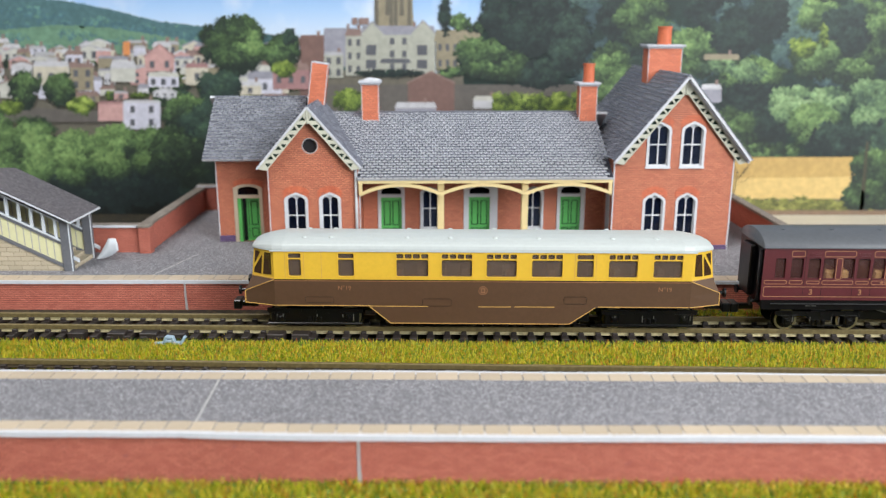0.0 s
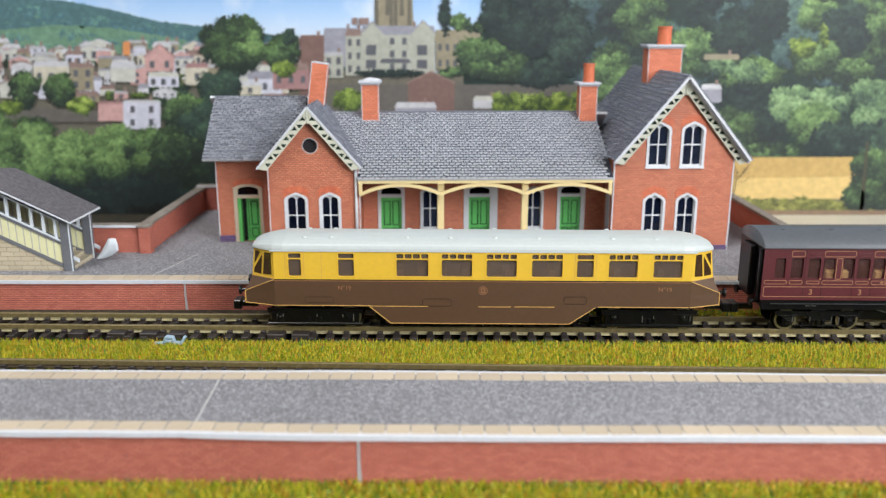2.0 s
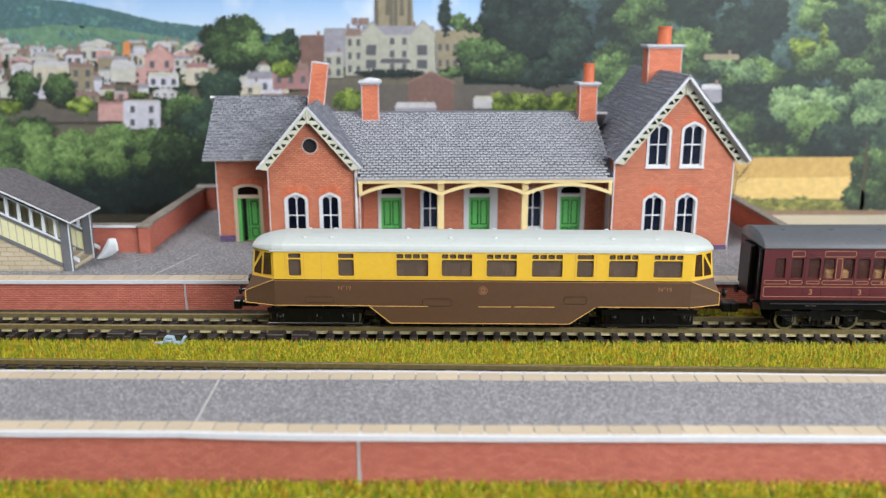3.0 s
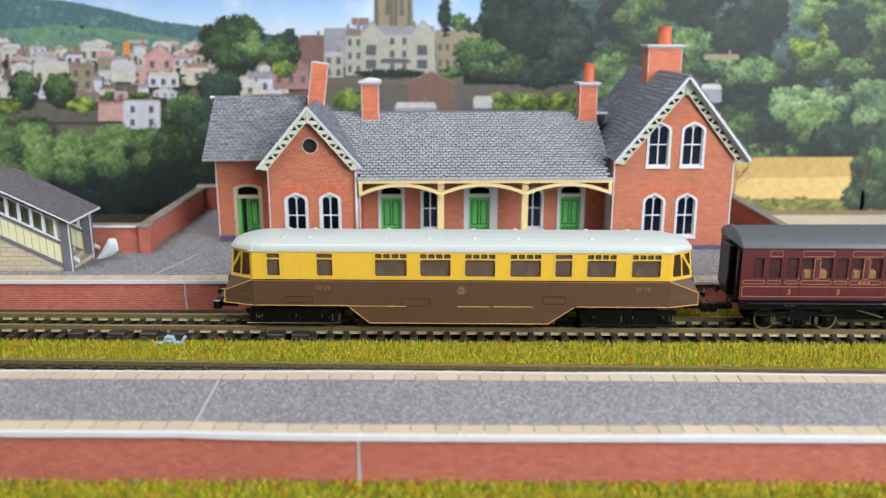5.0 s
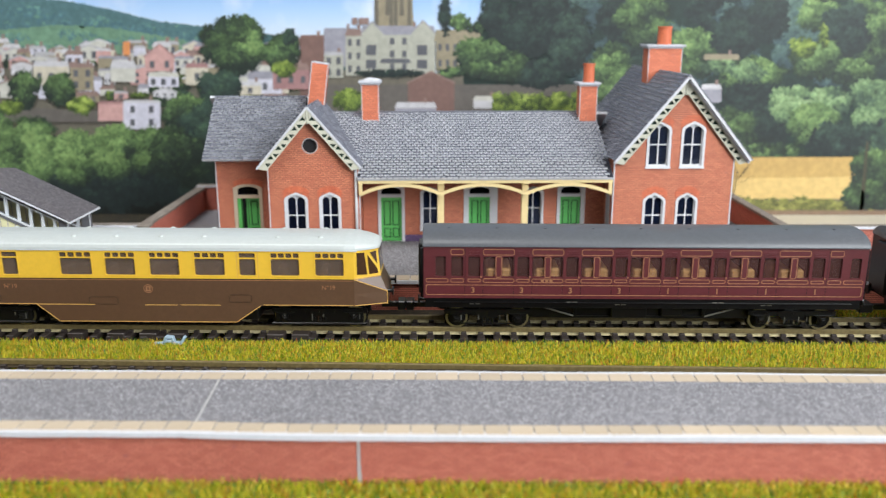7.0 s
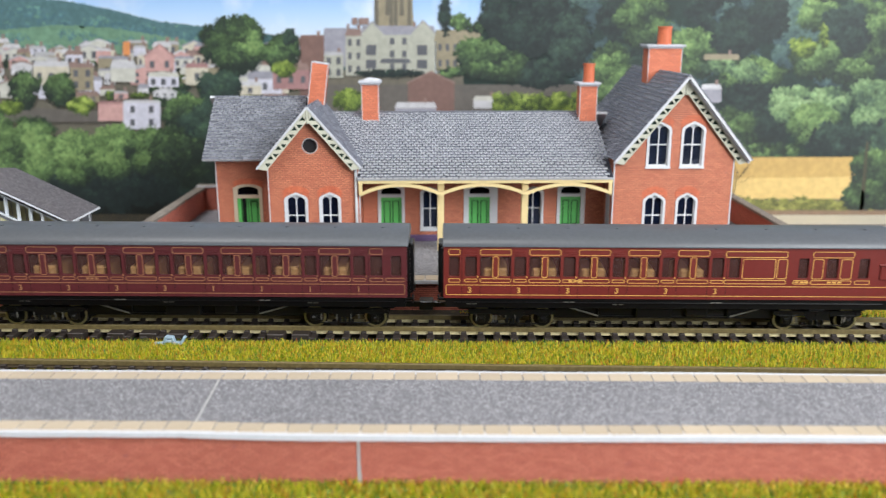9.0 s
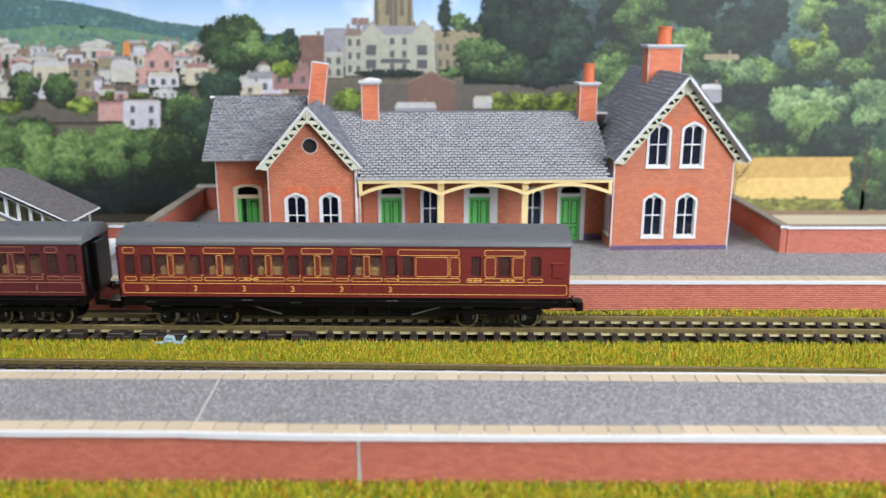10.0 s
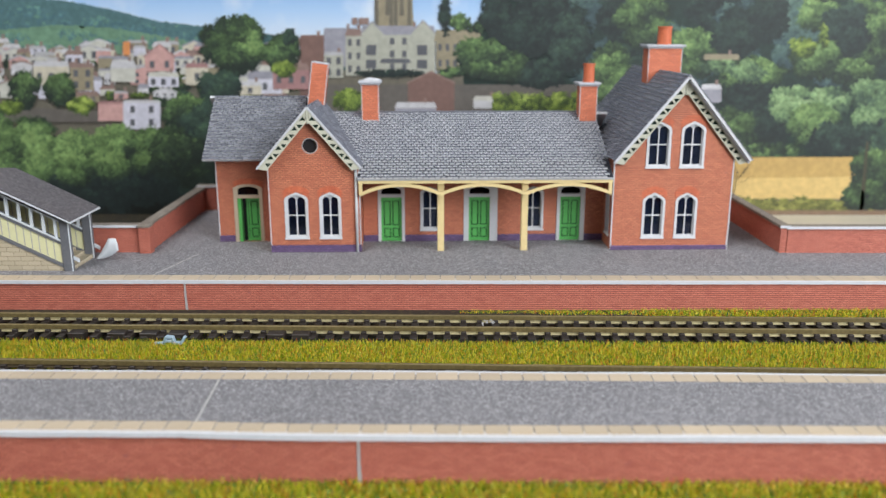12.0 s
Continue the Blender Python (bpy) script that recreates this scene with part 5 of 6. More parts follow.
def brick_arch(x0, x1, z, rise, y):
    """A band of upright bricks over an opening."""
    pts, n = [], 10
    for i in range(n + 1):
        k = i / n
        pts.append((x1 + 0.5 + (x0 - x1 - 1.0) * k, z - rise + 2.3 + rise * (1 - (2 * k - 1) ** 2) ** 0.7))
    for i in range(n, -1, -1):
        k = i / n
        pts.append((x1 + 0.2 + (x0 - x1 - 0.4) * k, z - rise + 0.1 + rise * (1 - (2 * k - 1) ** 2) ** 0.7))
    return hpart("brick_arch", plate(bmesh.new(), pts, [], facing(y - 0.12), 0.14), M["brick_arch"], "soldier-course brick arch")


def door_unit(x0, x1, g0, g1, y, top, fan, frame_mat, ajar=False):
    """Panelled green door in a pale frame with a fanlight over it."""
    fr = hpart("door_frame", plate(bmesh.new(), arched(x0, x1, B, fan, 1.4), [rect(g0, g1, B + 0.01, top), arched(g0 + 0.2, g1 - 0.2, top + 1.1, fan - 0.9, 1.1)], facing(y - 0.35), 1.4), frame_mat, "pale door frame with fanlight")
    part("fanlight", plate(bmesh.new(), arched(g0, g1, top + 1.0, fan - 0.8, 1.1), [], facing(y + 0.75), 0.1), M["glass"], fr, "dark fanlight glass")
    part("fan_back", plate(bmesh.new(), rect(x0 + 0.3, x1 - 0.3, B, fan - 0.6), [], facing(y + 2.6), 0.3), M["dark"], fr)
    w = g1 - g0
    rows = ((0.08, 0.30), (0.36, 0.92))
    holes = []
    for za, zb in rows:
        for xa, xb in ((0.12, 0.46), (0.54, 0.88)):
            holes.append(rect(g0 + w * xa, g0 + w * xb, B + (top - B) * za, B + (top - B) * zb))
    if ajar:
        leaf = plate(bmesh.new(), rect(g0 + w * 0.36, g1, B + 0.05, top), [rect(g0 + w * 0.42 if a < g0 + w * 0.3 else a, b, c, d) for (a, c), (b, _), (_, d), _ in holes], facing(y + 1.4), 0.4)
    else:
        leaf = plate(bmesh.new(), rect(g0, g1, B + 0.05, top), holes, facing(y + 0.4), 0.4)
    dr = hpart("door", leaf, M["green"], "panelled green door" + (" standing ajar" if ajar else ""))
    yy = y + (1.75 if ajar else 0.75)
    part("door_back", plate(bmesh.new(), rect(g0 + (w * 0.36 if ajar else 0), g1, B + 0.05, top), [], facing(yy), 0.1), M["green_dark"], dr)
    for k, (p0, _, p2, _) in enumerate(holes):
        if ajar and k % 2 == 0:
            continue
        part("door_panel", plate(bmesh.new(), rect(p0[0] + 0.42, p2[0] - 0.42, p0[1] + 0.42, p2[1] - 0.42), [], facing(yy - 0.25), 0.3), M["green"], dr)
    if not ajar:
        bm = bmesh.new()
        bmesh.ops.create_uvsphere(bm, u_segments=8, v_segments=6, radius=0.28, matrix=Matrix.Translation((g1 - 0.9, y + 0.2, B + (top - B) * 0.33)))
        part("door_knob", bm, M["black"], dr, "small dark door knob", smooth=True)
    else:
        part("open_leaf", boxes((g0 + 0.1, g0 + w * 0.16, y - 0.1, y + 5, B + 0.05, top)), M["green"], dr, "open green door leaf")
    return dr


def bargeboard(cx, half, z_eave, z_apex, y, seed, x_left=None):
    """Fretted boards along a gable's two slopes."""
    for s in (-1, 1):
        slope = Vector((-s * half, 0, z_apex - z_eave))
        L = slope.length
        a = slope.normalized()
        inn = Vector((-s * a.z, 0, -abs(a.x)))
        foot = Vector((cx + s * half, y, z_eave))
        place = lambda u, v, w: foot + a * u + inn * v + Vector((0, w, 0))
        holes, n = [], int((L - 4.5) / 2.15)
        for k in range(n):
            u = 2.2 + k * 2.15
            if k % 2:
                holes.append([(u - 0.15, 0.7), (u + 1.95, 0.7), (u + 1.5, 2.4)])
            else:
                holes.append([(u + 0.1, 2.5), (u + 1.95, 2.5), (u + 0.5, 0.8)])
        bd = hpart("bargeboard", plate(bmesh.new(), [(-0.4, 0), (L - 0.1, 0), (L - 2.1, 2.9), (1.2, 2.9)], holes, place, 0.5), M["pale"], "pale fretted bargeboard")
        # dark sheet stands in for the shade seen through the fretwork
        part("backing", plate(bmesh.new(), [(0.8, 0.3), (L - 0.6, 0.3), (L - 2.2, 2.7), (1.6, 2.7)], [], lambda u, v, w: place(u, v, w + 0.75), 0.2), M["fret_shade"], bd, "dark green sheet in place of shade")
        part("cap_strip", prism_fix([(-0.6, -0.35), (L, -0.35), (L, 0.3), (-0.6, 0.3)], lambda u, v, w: place(u, v, w - 0.3), 1.0), M["card"], bd, "white edge strip")
    bm = bmesh.new()
    box(bm, cx - 0.3, cx + 0.3, y - 0.2, y + 0.3, z_apex - 5.5, z_apex - 0.8, bevel=0.1)
    hpart("finial", bm, M["pale"])


def prism_fix(pts, place, depth):
    bm = prism(bmesh.new(), pts, place, depth)
    bmesh.ops.recalc_face_normals(bm, faces=bm.faces[:])
    return bm


def chimney(x, y, w, d, z0, z1, cap=None, pot=None, tilt=0.0):
    """A brick stack with pale corner edges, a cap and a pot. tilt: degrees by which it leans."""
    lean = Matrix.Translation((x, y, z0)) @ Matrix.Rotation(radians(tilt), 4, "Y") @ Matrix.Translation((-x, -y, -z0))
    def done(bm):
        bmesh.ops.transform(bm, matrix=lean, verts=bm.verts[:])
        return bm
    st = hpart("chimney", done(boxes((x - w / 2, x + w / 2, y - d / 2, y + d / 2, z0, z1))), M["brick_chim"], "orange brick chimney stack")
    for sx in (-1, 1):
        part("corner_edge", done(boxes((x + sx * w / 2 - 0.12, x + sx * w / 2 + 0.12, y - d / 2 - 0.06, y - d / 2 + 0.2, z0, z1))), M["card"], st, "pale cut card corner")
    if cap:
        rows = [(x - w / 2 - 0.5, x + w / 2 + 0.5, y - d / 2 - 0.5, y + d / 2 + 0.5, z1, z1 + 0.6), (x - w / 2 - 1.1, x + w / 2 + 1.1, y - d / 2 - 1.1, y + d / 2 + 1.1, z1 + 0.6, z1 + 1.4)]
        part("cap", done(boxes(*rows, bevel=0.1)), M["cap"], st, "pale grey chimney cap")
        if cap == "rough":
            bm = bmesh.new()
            bmesh.ops.create_icosphere(bm, subdivisions=3, radius=1.0, matrix=Matrix.LocRotScale((x + 0.2, y, z1 + 1.5), None, (w * 0.55, d * 0.5, 0.9)))
            for v in bm.verts:
                v.co += Vector((0, 0, 0.5 * noise.noise(v.co * 0.9)))
            part("cap_filler", bm, M["card"], st, "rough white filler on the cap")
    else:
        part("cap", done(boxes((x - w / 2 - 0.1, x + w / 2 + 0.1, y - d / 2 - 0.1, y + d / 2 + 0.1, z1, z1 + 0.3))), M["card"], st)
    if pot:
        r, h = pot
        bm = bmesh.new()
        disc(bm, x + 0.4, y, z1 + 1.4 + h / 2, r, h, "Z", 20, r * 0.94)
        disc(bm, x + 0.4, y, z1 + 1.4 + h - 0.3, r * 1.05, 0.5, "Z", 20)
        part("pot", bm, M["pot"], st, "terracotta chimney pot", smooth=False)


M["brick_chim"] = printed_brick("orange_chimney_brick_card", srgb(220, 128, 94), srgb(196, 104, 74), srgb(150, 90, 72), line=0.09)
M["brick_arch"] = printed_brick("brick_arch_card", srgb(214, 118, 82), srgb(190, 94, 66), srgb(130, 72, 56), w=0.55, h=2.3, line=0.06)
YA, YM, YW = 35.7, 50.3, 51.5
BACK = 94.0


def build_station():
    # ---- left-hand gable block ----
    wins = [(-55.0, -46.8), (-43.0, -35.4)]
    outer = [(-60.0, B), (-28.8, B), (-29.2, 39.2), (-45.6, 57.0), (-60.2, 39.2)]
    holes = [pointed(a + 0.4, b - 0.4, 14.0, 29.6, 2.4) for a, b in wins] + [ring(-45.4, 46.1, 2.6)]
    hpart("gable_wall", plate(bmesh.new(), outer, holes, facing(YA), 1.4), M["brick"], "orange-red brick gable wall")
    part("vent_hole", plate(bmesh.new(), ring(-45.4, 46.1, 2.9), [], facing(YA + 1.5), 0.2), M["dark"], station).matrix_basis = pose(*[-c * MM for c in STATION_AT])
    hpart("vent_rim", plate(bmesh.new(), ring(-45.4, 46.1, 2.75), [ring(-45.4, 46.1, 2.45)], facing(YA - 0.12), 0.3), M["joint"])
    for a, b in wins:
        window_unit(a, b, 13.6, 30.0, YA)
        brick_arch(a, b, 30.0, 1.9, YA)
    for x, w in ((-60.0, 1.2), (-30.2, 1.2)):
        hpart("side_wall", plate(bmesh.new(), rect(YA + 1.4, BACK, B, 39), [], sideways(x), w), M["brick"], "orange-red brick side wall")
    hpart("plinth", boxes((-60.2, -28.6, YA - 0.25, YA, B, B + 2.6)), M["brick_blue"], "blue engineering brick plinth")
    for xe in (-60.1, -28.85):
        hpart("corner_edge", boxes((xe - 0.15, xe + 0.15, YA - 0.1, YA + 0.25, B, 39.0)), M["card"], "pale cut card corner")
    bm = bmesh.new()
    disc(bm, -30.0, YA - 0.7, (B + 39) / 2, 0.5, 39 - B, "Z", 10)
    hpart("drainpipe", bm, M["white"], "white downpipe", smooth=True)
    cx, half, ze, za = -45.6, 17.4, 39.3, 59.4
    for s in (-1, 1):
        up = (-s * half, 0, za - ze)
        roof_sheet("gable_roof", (cx + s * half, YA - 2.2, ze), (0, 1, 0), up, 40.0, Vector(up).length, seed=3 + s)
    bargeboard(cx, half, ze - 0.3, za - 0.2, YA - 2.6, 4)

    # ---- left wing ----
    outer = rect(-81.6, -60.0, B, 42.2)
    hpart("wing_wall", plate(bmesh.new(), outer, [rect(-74.9, -66.3, B + 0.01, 25.2), arched(-74.9, -66.3, 26.0, 29.6, 1.2)], facing(YW), 1.4), M["brick"], "orange-red brick wing wall")
    door_unit(-75.9, -65.4, -74.6, -66.6, YW, 25.0, 30.2, M["coping"], ajar=True)
    brick_arch(-75.4, -65.6, 30.0, 1.4, YW)
    hpart("plinth", boxes((-81.8, -76.0, YW - 0.2, YW, B, B + 2.4)), M["brick_blue"], "blue engineering brick plinth")
    hpart("side_wall", plate(bmesh.new(), [(YW + 1.4, B), (BACK, B), (BACK, 42), (73, 58.5), (YW + 1.4, 42.5)], [], sideways(-81.6), 1.2), M["brick"], "orange-red brick side wall")
    hpart("corner_edge", boxes((-81.85, -81.5, YW - 0.1, YW + 0.2, B, 42)), M["card"], "pale cut card corner")
    up = (0, 72.3 - 46.5, 60.2 - 39.9)
    roof_sheet("wing_roof", (-84.9, 46.5, 39.9), (1, 0, 0), up, 34.0, Vector(up).length, seed=12)
    up = (0, 72.3 - 98.0, 20.3)
    roof_sheet("wing_roof", (-87.0, 98.0, 39.9), (1, 0, 0), up, 40.0, Vector(up).length, seed=13, cover=False)

    # ---- middle range with the covered front ----
    doors = [(-23.4, -13.6, -22.3, -14.7), (8.0, 20.4, 9.9, 17.6), (42.3, 52.6, 43.5, 51.0)]
    mwins = [(-8.0, -0.6), (29.6, 37.4)]
    holes = [rect(g0 - 0.2, g1 + 0.2, B + 0.01, 25.2) for _, _, g0, g1 in doors]
    holes += [arched(g0, g1, 25.9, 29.2, 1.2) for _, _, g0, g1 in doors] + [pointed(a + 0.4, b - 0.4, 13.2, 28.6, 2.1) for a, b in mwins]
    hpart("front_wall", plate(bmesh.new(), rect(-28.8, 59.5, B, 41.5), holes, facing(YM), 1.4), M["brick"], "orange-red brick front wall")
    for d in doors:
        door_unit(*d, YM, 25.2, 29.9, M["white"])
        brick_arch(d[0], d[1], 29.9, 1.4, YM)
    for a, b in mwins:
        window_unit(a, b, 12.8, 29.0, YM, 1.4)
    xs = [-28.8] + [v for d in doors for v in (d[0], d[1])] + [59.5]
    for a, b in zip(xs[::2], xs[1::2]):
        hpart("plinth", boxes((a, b, YM - 0.2, YM, B, B + 2.5)), M["brick_blue"], "blue engineering brick plinth")
    hpart("back_wall", boxes((-81.6, 101.0, BACK, BACK + 1.4, B, 38)), M["brick"], "orange-red brick back wall")
    RIDGE, EAVE = (71.0, 54.0), (32.9, 35.2)
    up = (0, RIDGE[0] - EAVE[0], RIDGE[1] - EAVE[1])
    roof_sheet("main_roof", (-29.3, EAVE[0], EAVE[1]), (1, 0, 0), up, 88.0, Vector(up).length, seed=20, single=7)
    up = (0, RIDGE[0] - 100, RIDGE[1] - 38.5)
    roof_sheet("main_roof", (-44.0, 100, 38.5), (1, 0, 0), up, 108.0, Vector(up).length, seed=21, cover=False)
    up = (0, RIDGE[0] - 41.0, RIDGE[1] - 39.2)
    roof_sheet("ridge_strip", (-44.0, 41.0, 39.25), (1, 0, 0), up, 14.6, Vector(up).length, seed=22)
    hpart("ridge_tile", boxes((-42.0, 60.0, RIDGE[0] - 0.6, RIDGE[0] + 0.6, RIDGE[1] - 0.1, RIDGE[1] + 0.45), bevel=0.15), M["slate"], "grey ridge tiles")
    # canopy
    hpart("fascia", boxes((-29.2, 58.6, 33.4, 34.3, 33.3, 34.9), bevel=0.08), M["cream"], "cream canopy fascia beam")
    ends = [-28.6, -0.8, 28.6, 58.4]
    for a, b in zip(ends, ends[1:]):
        n, lo, hi = 16, [], []
        for i in range(n + 1):
            k = 2 * i / n - 1
            z = 33.1 - 3.3 * abs(k) ** 2.0
            lo.append((a + (b - a) * i / n, z - 0.9 if abs(k) < 0.97 else z - 1.0))
            hi.append((a + (b - a) * i / n, z + 0.25))
        hpart("canopy_arch", plate(bmesh.new(), lo + hi[::-1], [], facing(33.5), 0.8), M["cream"], "curved cream canopy bracket")
    for x in (-0.8, 28.6):
        hpart("canopy_post", boxes((x - 1.15, x + 1.15, 33.0 + 2.6, 35.2 + 2.6, B, 33.6), bevel=0.12), M["cream"], "square cream canopy post")
        hpart("post_head", boxes((x - 1.15, x + 1.15, 33.2, 37.8, 33.0, 34.6), bevel=0.1), M["cream"])
    for x in (-28.4, 57.8):
        hpart("wall_bracket", boxes((x - 0.6, x + 0.6, 33.3, 34.4, 29.4, 33.6), bevel=0.1), M["cream"], "cream wall bracket")
    hpart("ceiling_board", boxes((-28.8, 59.0, 34.3, YM, 33.4, 33.9)), M["coping"], "pale boarding under the canopy")

    # ---- right-hand two-storey block ----
    up_w = [(70.2, 78.6), (82.0, 90.4)]
    lo_w = [(70.0, 78.0), (81.6, 89.4)]
    outer = [(59.5, B), (100.6, B), (101.4, 41.0), (82.0, 66.2), (59.5, 41.2)]
    holes = [pointed(a + 0.4, b - 0.4, 38.5, 53.6, 2.7) for a, b in up_w] + [pointed(a + 0.4, b - 0.4, 13.5, 28.8, 2.7) for a, b in lo_w]
    hpart("gable_wall", plate(bmesh.new(), outer, holes, facing(YA), 1.4), M["brick"], "tall orange-red brick gable wall")
    for a, b in up_w:
        window_unit(a, b, 38.0, 54.0, YA, 1.9)
        brick_arch(a, b, 54.0, 2.2, YA)
    for a, b in lo_w:
        window_unit(a, b, 13.0, 29.2, YA, 1.9)
        brick_arch(a, b, 29.2, 2.2, YA)
    hpart("plinth", boxes((59.3, 100.8, YA - 0.25, YA, B, B + 1.6)), M["brick_blue"], "blue engineering brick plinth")
    for xe in (59.4, 101.0):
        hpart("corner_edge", boxes((xe - 0.2, xe + 0.2, YA - 0.15, YA + 0.25, B, 41.0)), M["card"], "pale cut card corner")
    hpart("side_wall", plate(bmesh.new(), rect(YA + 1.4, 106, B, 41), [arched(40.6, 45.4, 13.4, 28.8, 1.6)], sideways(59.5), 1.2), M["brick"], "orange-red brick side wall")
    window_unit(40.2, 45.8, 13.0, 29.2, 59.5, 1.6, face=sideways)
    hpart("side_wall", plate(bmesh.new(), rect(YA + 1.4, 106, B, 41), [], sideways(99.6), 1.2), M["brick"], "orange-red brick side wall")
    hpart("back_wall", plate(bmesh.new(), outer, [], facing(106), 1.4), M["brick"], "orange-red brick back gable")
    cx, half, ze, za = 82.4, 23.6, 41.2, 69.9
    for s in (-1, 1):
        up = (-s * half, 0, za - ze)
        roof_sheet("gable_roof", (cx + s * half, YA - 3.6, ze), (0, 1, 0), up, 77.0, Vector(up).length, seed=30 + s)
    bargeboard(cx, half - 0.5, ze - 1.0, za - 1.5, YA - 1.2, 5)

    # ---- chimneys ----
    chimney(-46.6, 66.0, 5.9, 5.0, 55.0, 72.6, tilt=8.0)
    chimney(-26.3, 68.5, 6.2, 6.2, 48.0, 64.6, cap="rough")
    chimney(55.2, 68.0, 6.4, 6.4, 48.0, 64.0, cap="plain", pot=(2.15, 6.8))
    chimney(84.0, 72.0, 12.4, 8.0, 60.0, 77.6, cap="plain", pot=(2.6, 6.6))


build_station()


# ---- platform walls, covered stairway and odds and ends ----
def wall_run(name, label, x0, x1, y0, y1, z1, cap=1.1, pillar=None):
    w = holder(name, 0, 0, 0)
    tagged(w, label, "wall", kind="structure")
    part("brick_run", boxes((x0, x1, y0, y1, PLAT, z1)), M["brick_plat"], w, "printed red brick")
    part("capping", boxes((x0 - 0.6, x1 + 0.6, y0 - 0.6, y1 + 0.6, z1, z1 + cap), bevel=0.12), M["cap_stone"], w, "grey stone capping with pale edge")
    part("capping_edge", boxes((x0 - 0.66, x1 + 0.66, y0 - 0.66, y0 - 0.56, z1 + 0.1, z1 + cap - 0.1)), M["card"], w)
    if pillar:
        px, py = pillar
        part("pillar", boxes((px - 1.9, px + 1.9, py - 1.6, py + 2.2, PLAT, z1 + 0.3)), M["brick_plat"], w, "square brick pillar")
        part("pillar_cap", boxes((px - 2.2, px + 2.2, py - 1.9, py + 2.5, z1 + 0.3, z1 + 1.2), bevel=0.15), M["cap_stone"], w)
    return w


wall_run("wall_platform_west", "low red brick platform wall with grey capping", -230, -104.4, 33.4, 35.8, 17.6, pillar=(-103.9, 33.4))
wall_run("wall_platform_west_return", "red brick wall running back from the platform", -105.6, -103.2, 36.0, 104.0, 17.8)
wall_run("wall_platform_back", "red brick wall behind the platform", -105.6, -84.0, 104.2, 106.4, 18.6)
wall_run("wall_platform_east", "low red brick platform wall with grey capping", 120.2, 260, 32.6, 35.0, 17.3)
wall_run("wall_platform_east_return", "red brick wall running back beside the building", 117.8, 120.0, 32.8, 108.0, 17.6)


def build_stairway():
    s = holder("covered_stairway", -120, 10, PLAT)
    tagged(s, "grey and cream covered footbridge stairway with stone base", "stairway")
    back = pose(120 * MM, -10 * MM, -PLAT * MM)
    XR, XL, XF, K = -121.0, -190.0, -144.6, 0.5

    def put(name, bm, mat_, label=""):
        ob = part(name, bm, mat_, s, label)
        ob.matrix_basis = back
        return ob

    def line(z, x):
        return z + K * (XR - max(x, XF))

    def band(z0, z1, y, d, x0=XL, x1=XR, holes=()):
        outer = [(x0, line(z0, x0)), (XF, line(z0, XF)), (x1, line(z0, x1)), (x1, line(z1, x1)), (XF, line(z1, XF)), (x0, line(z1, x0))]
        return plate(bmesh.new(), outer, list(holes), facing(y), d)

    for y, near in ((10.2, True), (26.6, False)):
        base = plate(bmesh.new(), [(XL, PLAT), (XR, PLAT), (XR, PLAT + 0.4), (XF, line(10.0, XF)), (XL, line(10.0, XL))], [], facing(y + 0.3), 1.2)
        put("stone_base", base, M["stone"], "cream stone-printed base")
        put("string_board", band(8.9, 10.2, y, 1.5), M["shelter"], "dark grey string board")
        put("boarding", band(10.2, 16.8, y + 0.35, 0.7), M["boards"], "pale yellow vertical boarding")
        lines = bmesh.new()
        x = XR - 2.0
        while x > -168:
            box(lines, x - 0.12, x + 0.12, y + 0.25, y + 0.4, line(10.3, x), line(16.6, x))
            x -= 2.3
        put("board_joint", lines, M["joint"])
        put("middle_rail", band(16.6, 18.2, y, 1.3), M["shelter"], "grey sill rail")
        put("sill_edge", band(17.7, 18.3, y - 0.2, 0.3), M["paper"], "pale sill edge")
        put("top_rail", band(24.2, 26.0, y, 1.3), M["shelter"], "grey top rail")
        put("rail_edge", band(24.0, 24.5, y - 0.15, 0.3), M["paper"], "pale rail edge")
        x = XR - 3.2
        while x > -170:
            put("baluster", boxes((x - 0.45, x + 0.45, y + 0.2, y + 0.8, line(17.8, x), line(24.6, x))), M["paper"], "pale window bar")
            x -= 3.7
        put("corner_post", boxes((XR - 1.6, XR + 1.2, y - 0.4, y + 1.6, PLAT, 26.0), bevel=0.1), M["shelter"], "dark grey corner post")
        put("post_edge", boxes((XR + 1.1, XR + 1.4, y - 0.45, y - 0.2, PLAT, 26.0)), M["paper"])
        put("handrail", prism_fix([(XR + 1.2, 12.2), (XR + 3.0, 11.2), (XR + 3.0, 12.4), (XR - 6, 17.0), (XR - 6, 15.6)], facing(y + 1.0), 0.6), M["paper"], "pale handrail end")
    step = None
    for k in range(9):
        xs, zs = XR + 1.0 - 2.8 * k, PLAT + 1.3 * k
        put("stair_tread", boxes((xs - 2.9, xs, 11.6, 26.4, zs, zs + 1.3), bevel=0.08), M["stone"], "pale stair tread")
    put("roof", prism_fix([(XL, 38.2), (XF, 38.2), (-117.7, 25.0), (-117.7, 25.8), (XF, 39.2), (XL, 39.2)], facing(7.6), 22.6), M["shelter_roof"], "dark grey felt roof")
    for y in (7.5, 30.1):
        put("roof_edge", prism_fix([(XL, 38.1), (XF, 38.1), (-117.6, 24.9), (-117.6, 25.4), (XF, 38.7), (XL, 38.7)], facing(y - 0.06), 0.12), M["paper"], "pale roof edge")
    put("eave_edge", boxes((-117.75, -117.5, 7.6, 30.2, 25.1, 25.7)), M["paper"], "pale eave edge")


build_stairway()


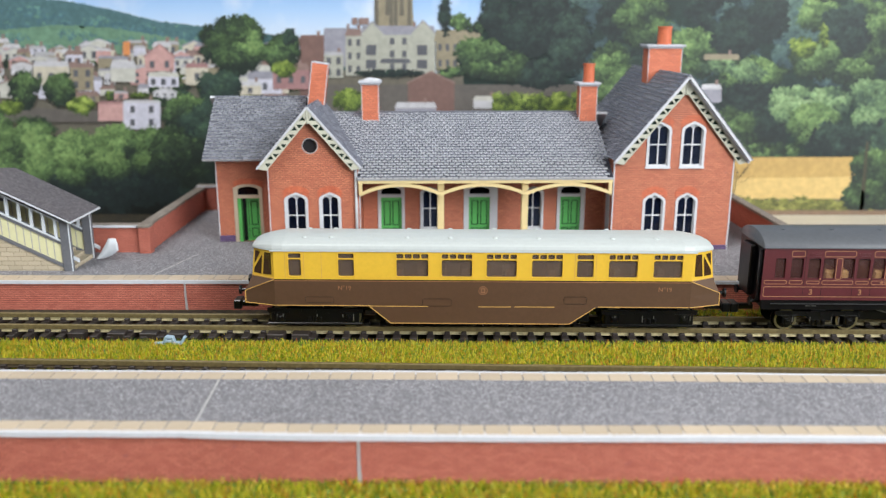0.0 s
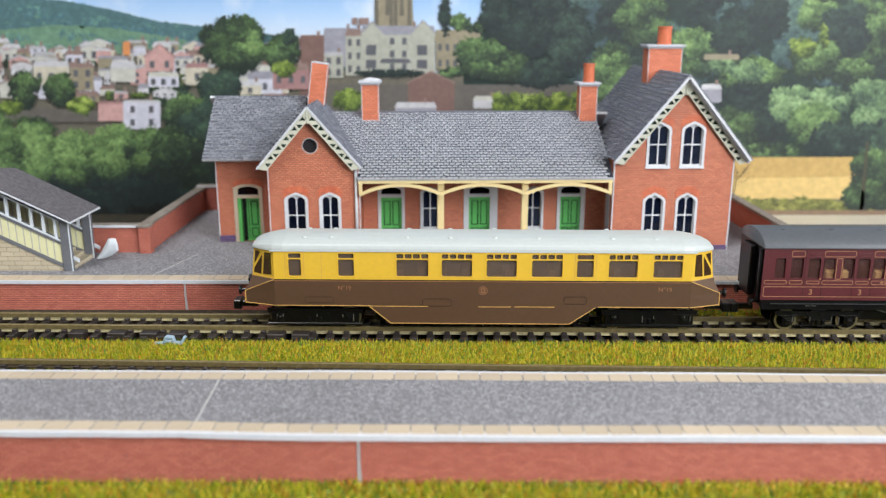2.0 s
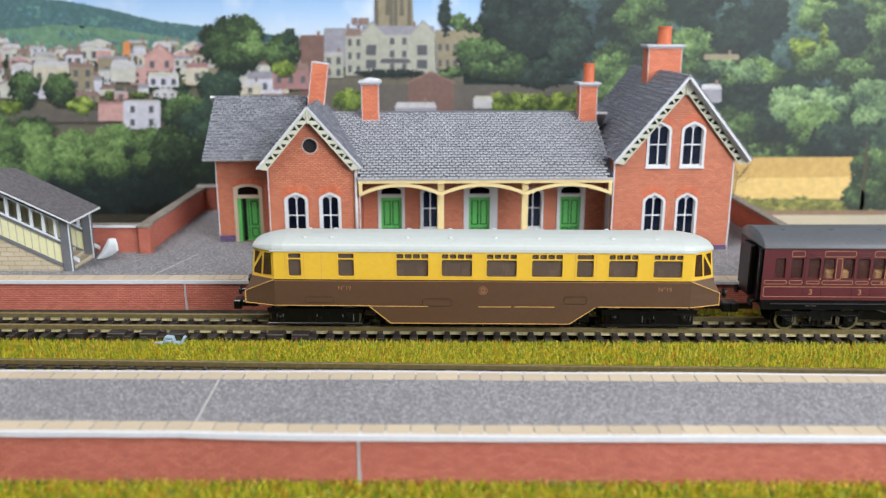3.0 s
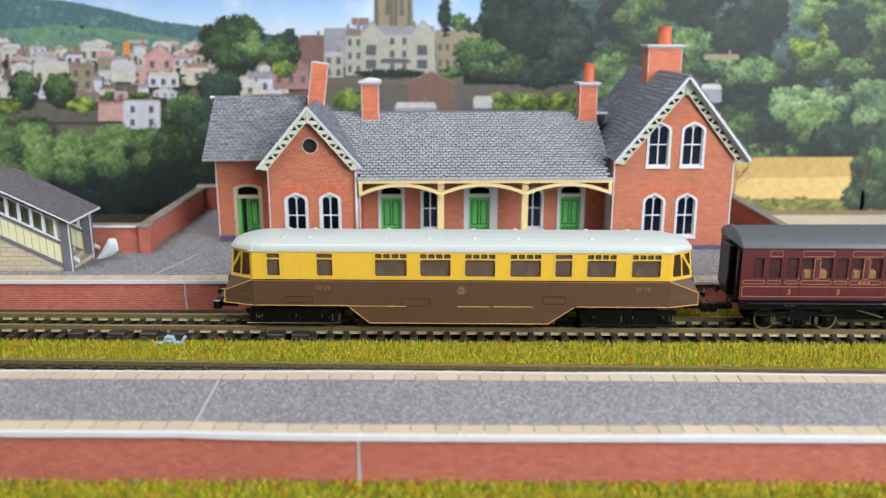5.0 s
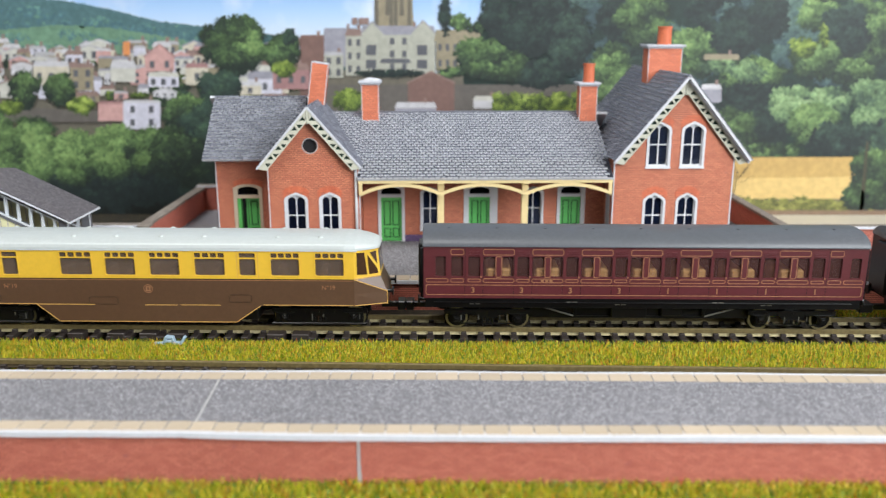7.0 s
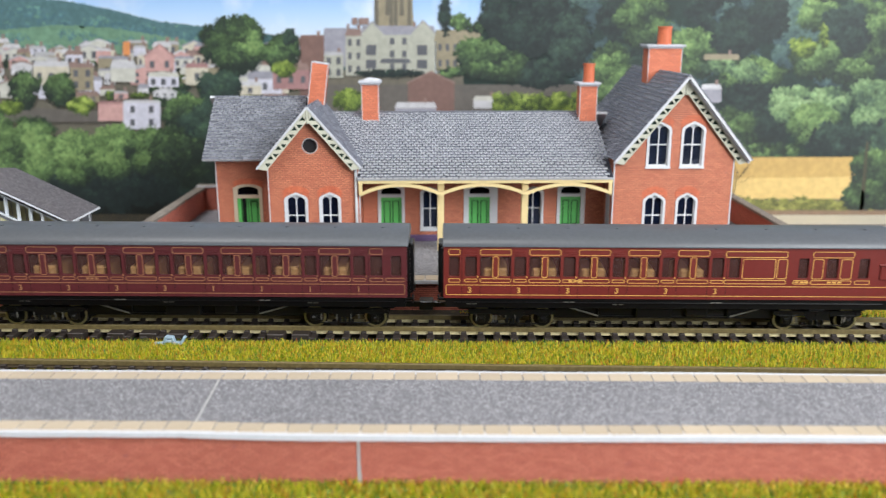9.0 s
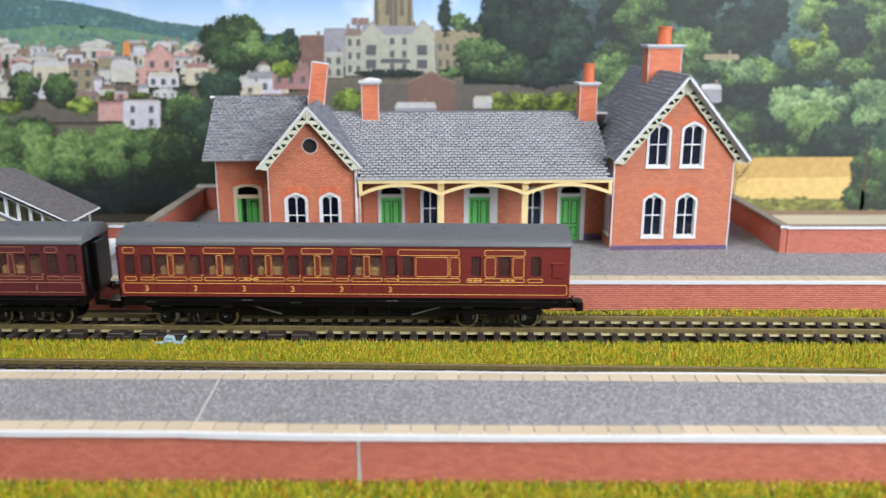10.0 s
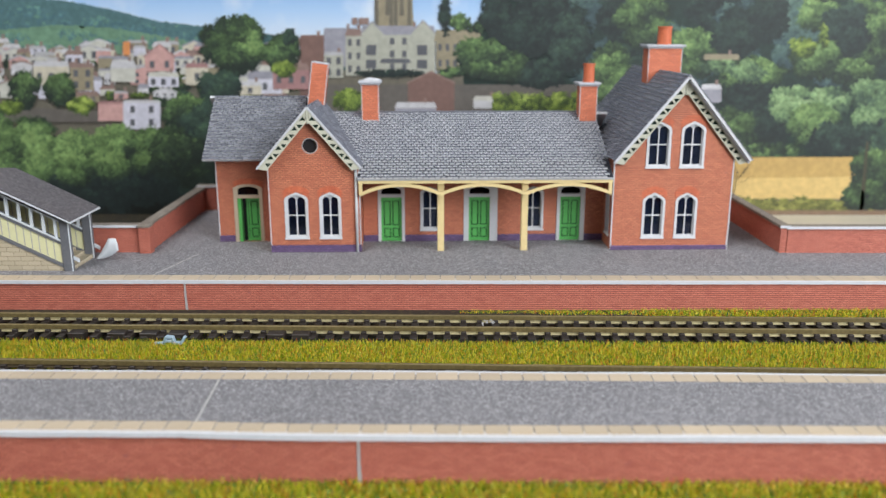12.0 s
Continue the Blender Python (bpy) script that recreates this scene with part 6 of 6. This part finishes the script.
def build_scraps():
    bm = bmesh.new()
    n = 10
    rows = []
    for i in range(n + 1):
        a = i / n
        x = -118.0 + 7.4 * a
        low, high = PLAT + 0.1 + 3.2 * a ** 2.2, PLAT + 0.4 + 6.9 * min(1, a * 1.5) ** 1.3
        rows.append([bm.verts.new((x + 0.5 * a, 24.0 + 0.6 * math.sin(3 * a), low)), bm.verts.new((x, 24.9, (low + high) / 2)), bm.verts.new((x - 0.4, 25.0 - 0.4 * a, high))])
    for a, b in zip(rows, rows[1:]):
        for k in range(2):
            bm.faces.new((a[k], b[k], b[k + 1], a[k + 1]))
    bmesh.ops.recalc_face_normals(bm, faces=bm.faces[:])
    bmesh.ops.solidify(bm, geom=bm.faces[:], thickness=0.25)
    tagged(part("paper_offcut", bm, M["paper"], smooth=True), "curled white card offcut lying on the platform", "paper scrap")
    # pale blue plastic clip beside the track
    c = bmesh.new()
    x, y, z = -76.0, -31.0, GROUND + 1.2
    for p, q in (((-4.2, 0, 0), (-1.6, 0, 0.3)), ((-1.6, 0, 0.3), (-0.9, 0, 2.0)), ((-0.9, 0, 2.0), (0.8, 0, 1.9)), ((0.8, 0, 1.9), (1.0, 0, 0.3)), ((-1.2, 0, 0.9), (1.2, 0, 0.9)), ((1.0, 0, 0.3), (3.2, 0, 0.2)), ((3.2, 0, 0.2), (4.2, 0, 2.0))):
        p, q = Vector(p), Vector(q)
        d = q - p
        m = Matrix.Translation(Vector((x, y, z)) + (p + q) / 2) @ d.to_track_quat("X", "Z").to_matrix().to_4x4() @ Matrix.Diagonal((d.length + 0.5, 1.6, 0.75, 1))
        r = bmesh.ops.create_cube(c, size=1.0, matrix=m)
        bmesh.ops.bevel(c, geom=list({e for v in r["verts"] for e in v.link_edges}), offset=0.15, segments=1, affect="EDGES")
    tagged(part("plastic_clip", c, M["plastic_blue"]), "pale blue plastic clip lying beside the track", "clip")

    # crumbs of loose scatter on the track
    rnd = random.Random(9)
    c = bmesh.new()
    for i in range(22):
        bmesh.ops.create_icosphere(c, subdivisions=1, radius=rnd.uniform(0.15, 0.45), matrix=Matrix.LocRotScale((13.5 + rnd.gauss(0, 1.2), -17.5 + rnd.gauss(0, 1.0), RAIL - 2.0 + rnd.uniform(-0.1, 0.9)), Euler((rnd.random(), rnd.random(), 0)), (1, 0.8, 0.6)))
    tagged(part("scatter_crumb", c, M["joint"]), "pale crumbs of scatter lying between the rails", "crumbs", kind="stuff")


build_scraps()


# ---- movement ----
def travel(t):
    """How far the train has run to the left, in millimetres, at t seconds."""
    ts = [0, 3.6, 4.0, 4.4, 4.8, 5.0, 5.25, 5.5, 6.0, 6.5, 7.0, 7.2, 8.0, 8.8, 9.0, 9.5, 10.0, 10.5, 11.0, 11.5, 12.0]
    xs = [0.0, 0.0, 0.3, 1.5, 4.0, 5.9, 10.8, 18.5, 42.3, 68.1, 92.6, 101.9, 146.3, 202.3, 217.9, 261.6, 307.1, 358.2, 411.1, 463.3, 515.4]
    n = len(ts)
    m = [0.0] * n
    for i in range(1, n - 1):
        a, b = (xs[i] - xs[i - 1]) / (ts[i] - ts[i - 1]), (xs[i + 1] - xs[i]) / (ts[i + 1] - ts[i])
        m[i] = 0 if a * b <= 0 else 2 * a * b / (a + b)
    m[-1] = (xs[-1] - xs[-2]) / (ts[-1] - ts[-2])
    i = max(k for k in range(n - 1) if ts[k] <= t)
    h = ts[i + 1] - ts[i]
    s = (t - ts[i]) / h
    return ((2 * s ** 3 - 3 * s ** 2 + 1) * xs[i] + (s ** 3 - 2 * s ** 2 + s) * h * m[i]
            + (-2 * s ** 3 + 3 * s ** 2) * xs[i + 1] + (s ** 3 - s ** 2) * h * m[i + 1])


def motions():
    times = [0.0, 3.0] + [3.5 + 0.1 * i for i in range(86)]
    slope, fall = math.tan(radians(YAW_TRACK)), math.tan(radians(PITCH_TRACK))
    for thing, x in TRAIN:
        walk(thing, [(t, pose((x - travel(t)) * MM, (TRACK_Y + slope * (x - travel(t))) * MM, (RAIL - fall * (x - travel(t))) * MM, 0, PITCH_TRACK, YAW_TRACK)) for t in times])
    roll = [0.0, 3.5] + [3.6 + i / FPS for i in range(1, 253)]
    for wheel, x in WHEELS:
        walk(wheel, [(t, pose(x * MM, 0, WHEEL_R * MM, 0, -math.degrees(travel(min(t, 12.0)) / WHEEL_R), 0)) for t in roll])


motions()
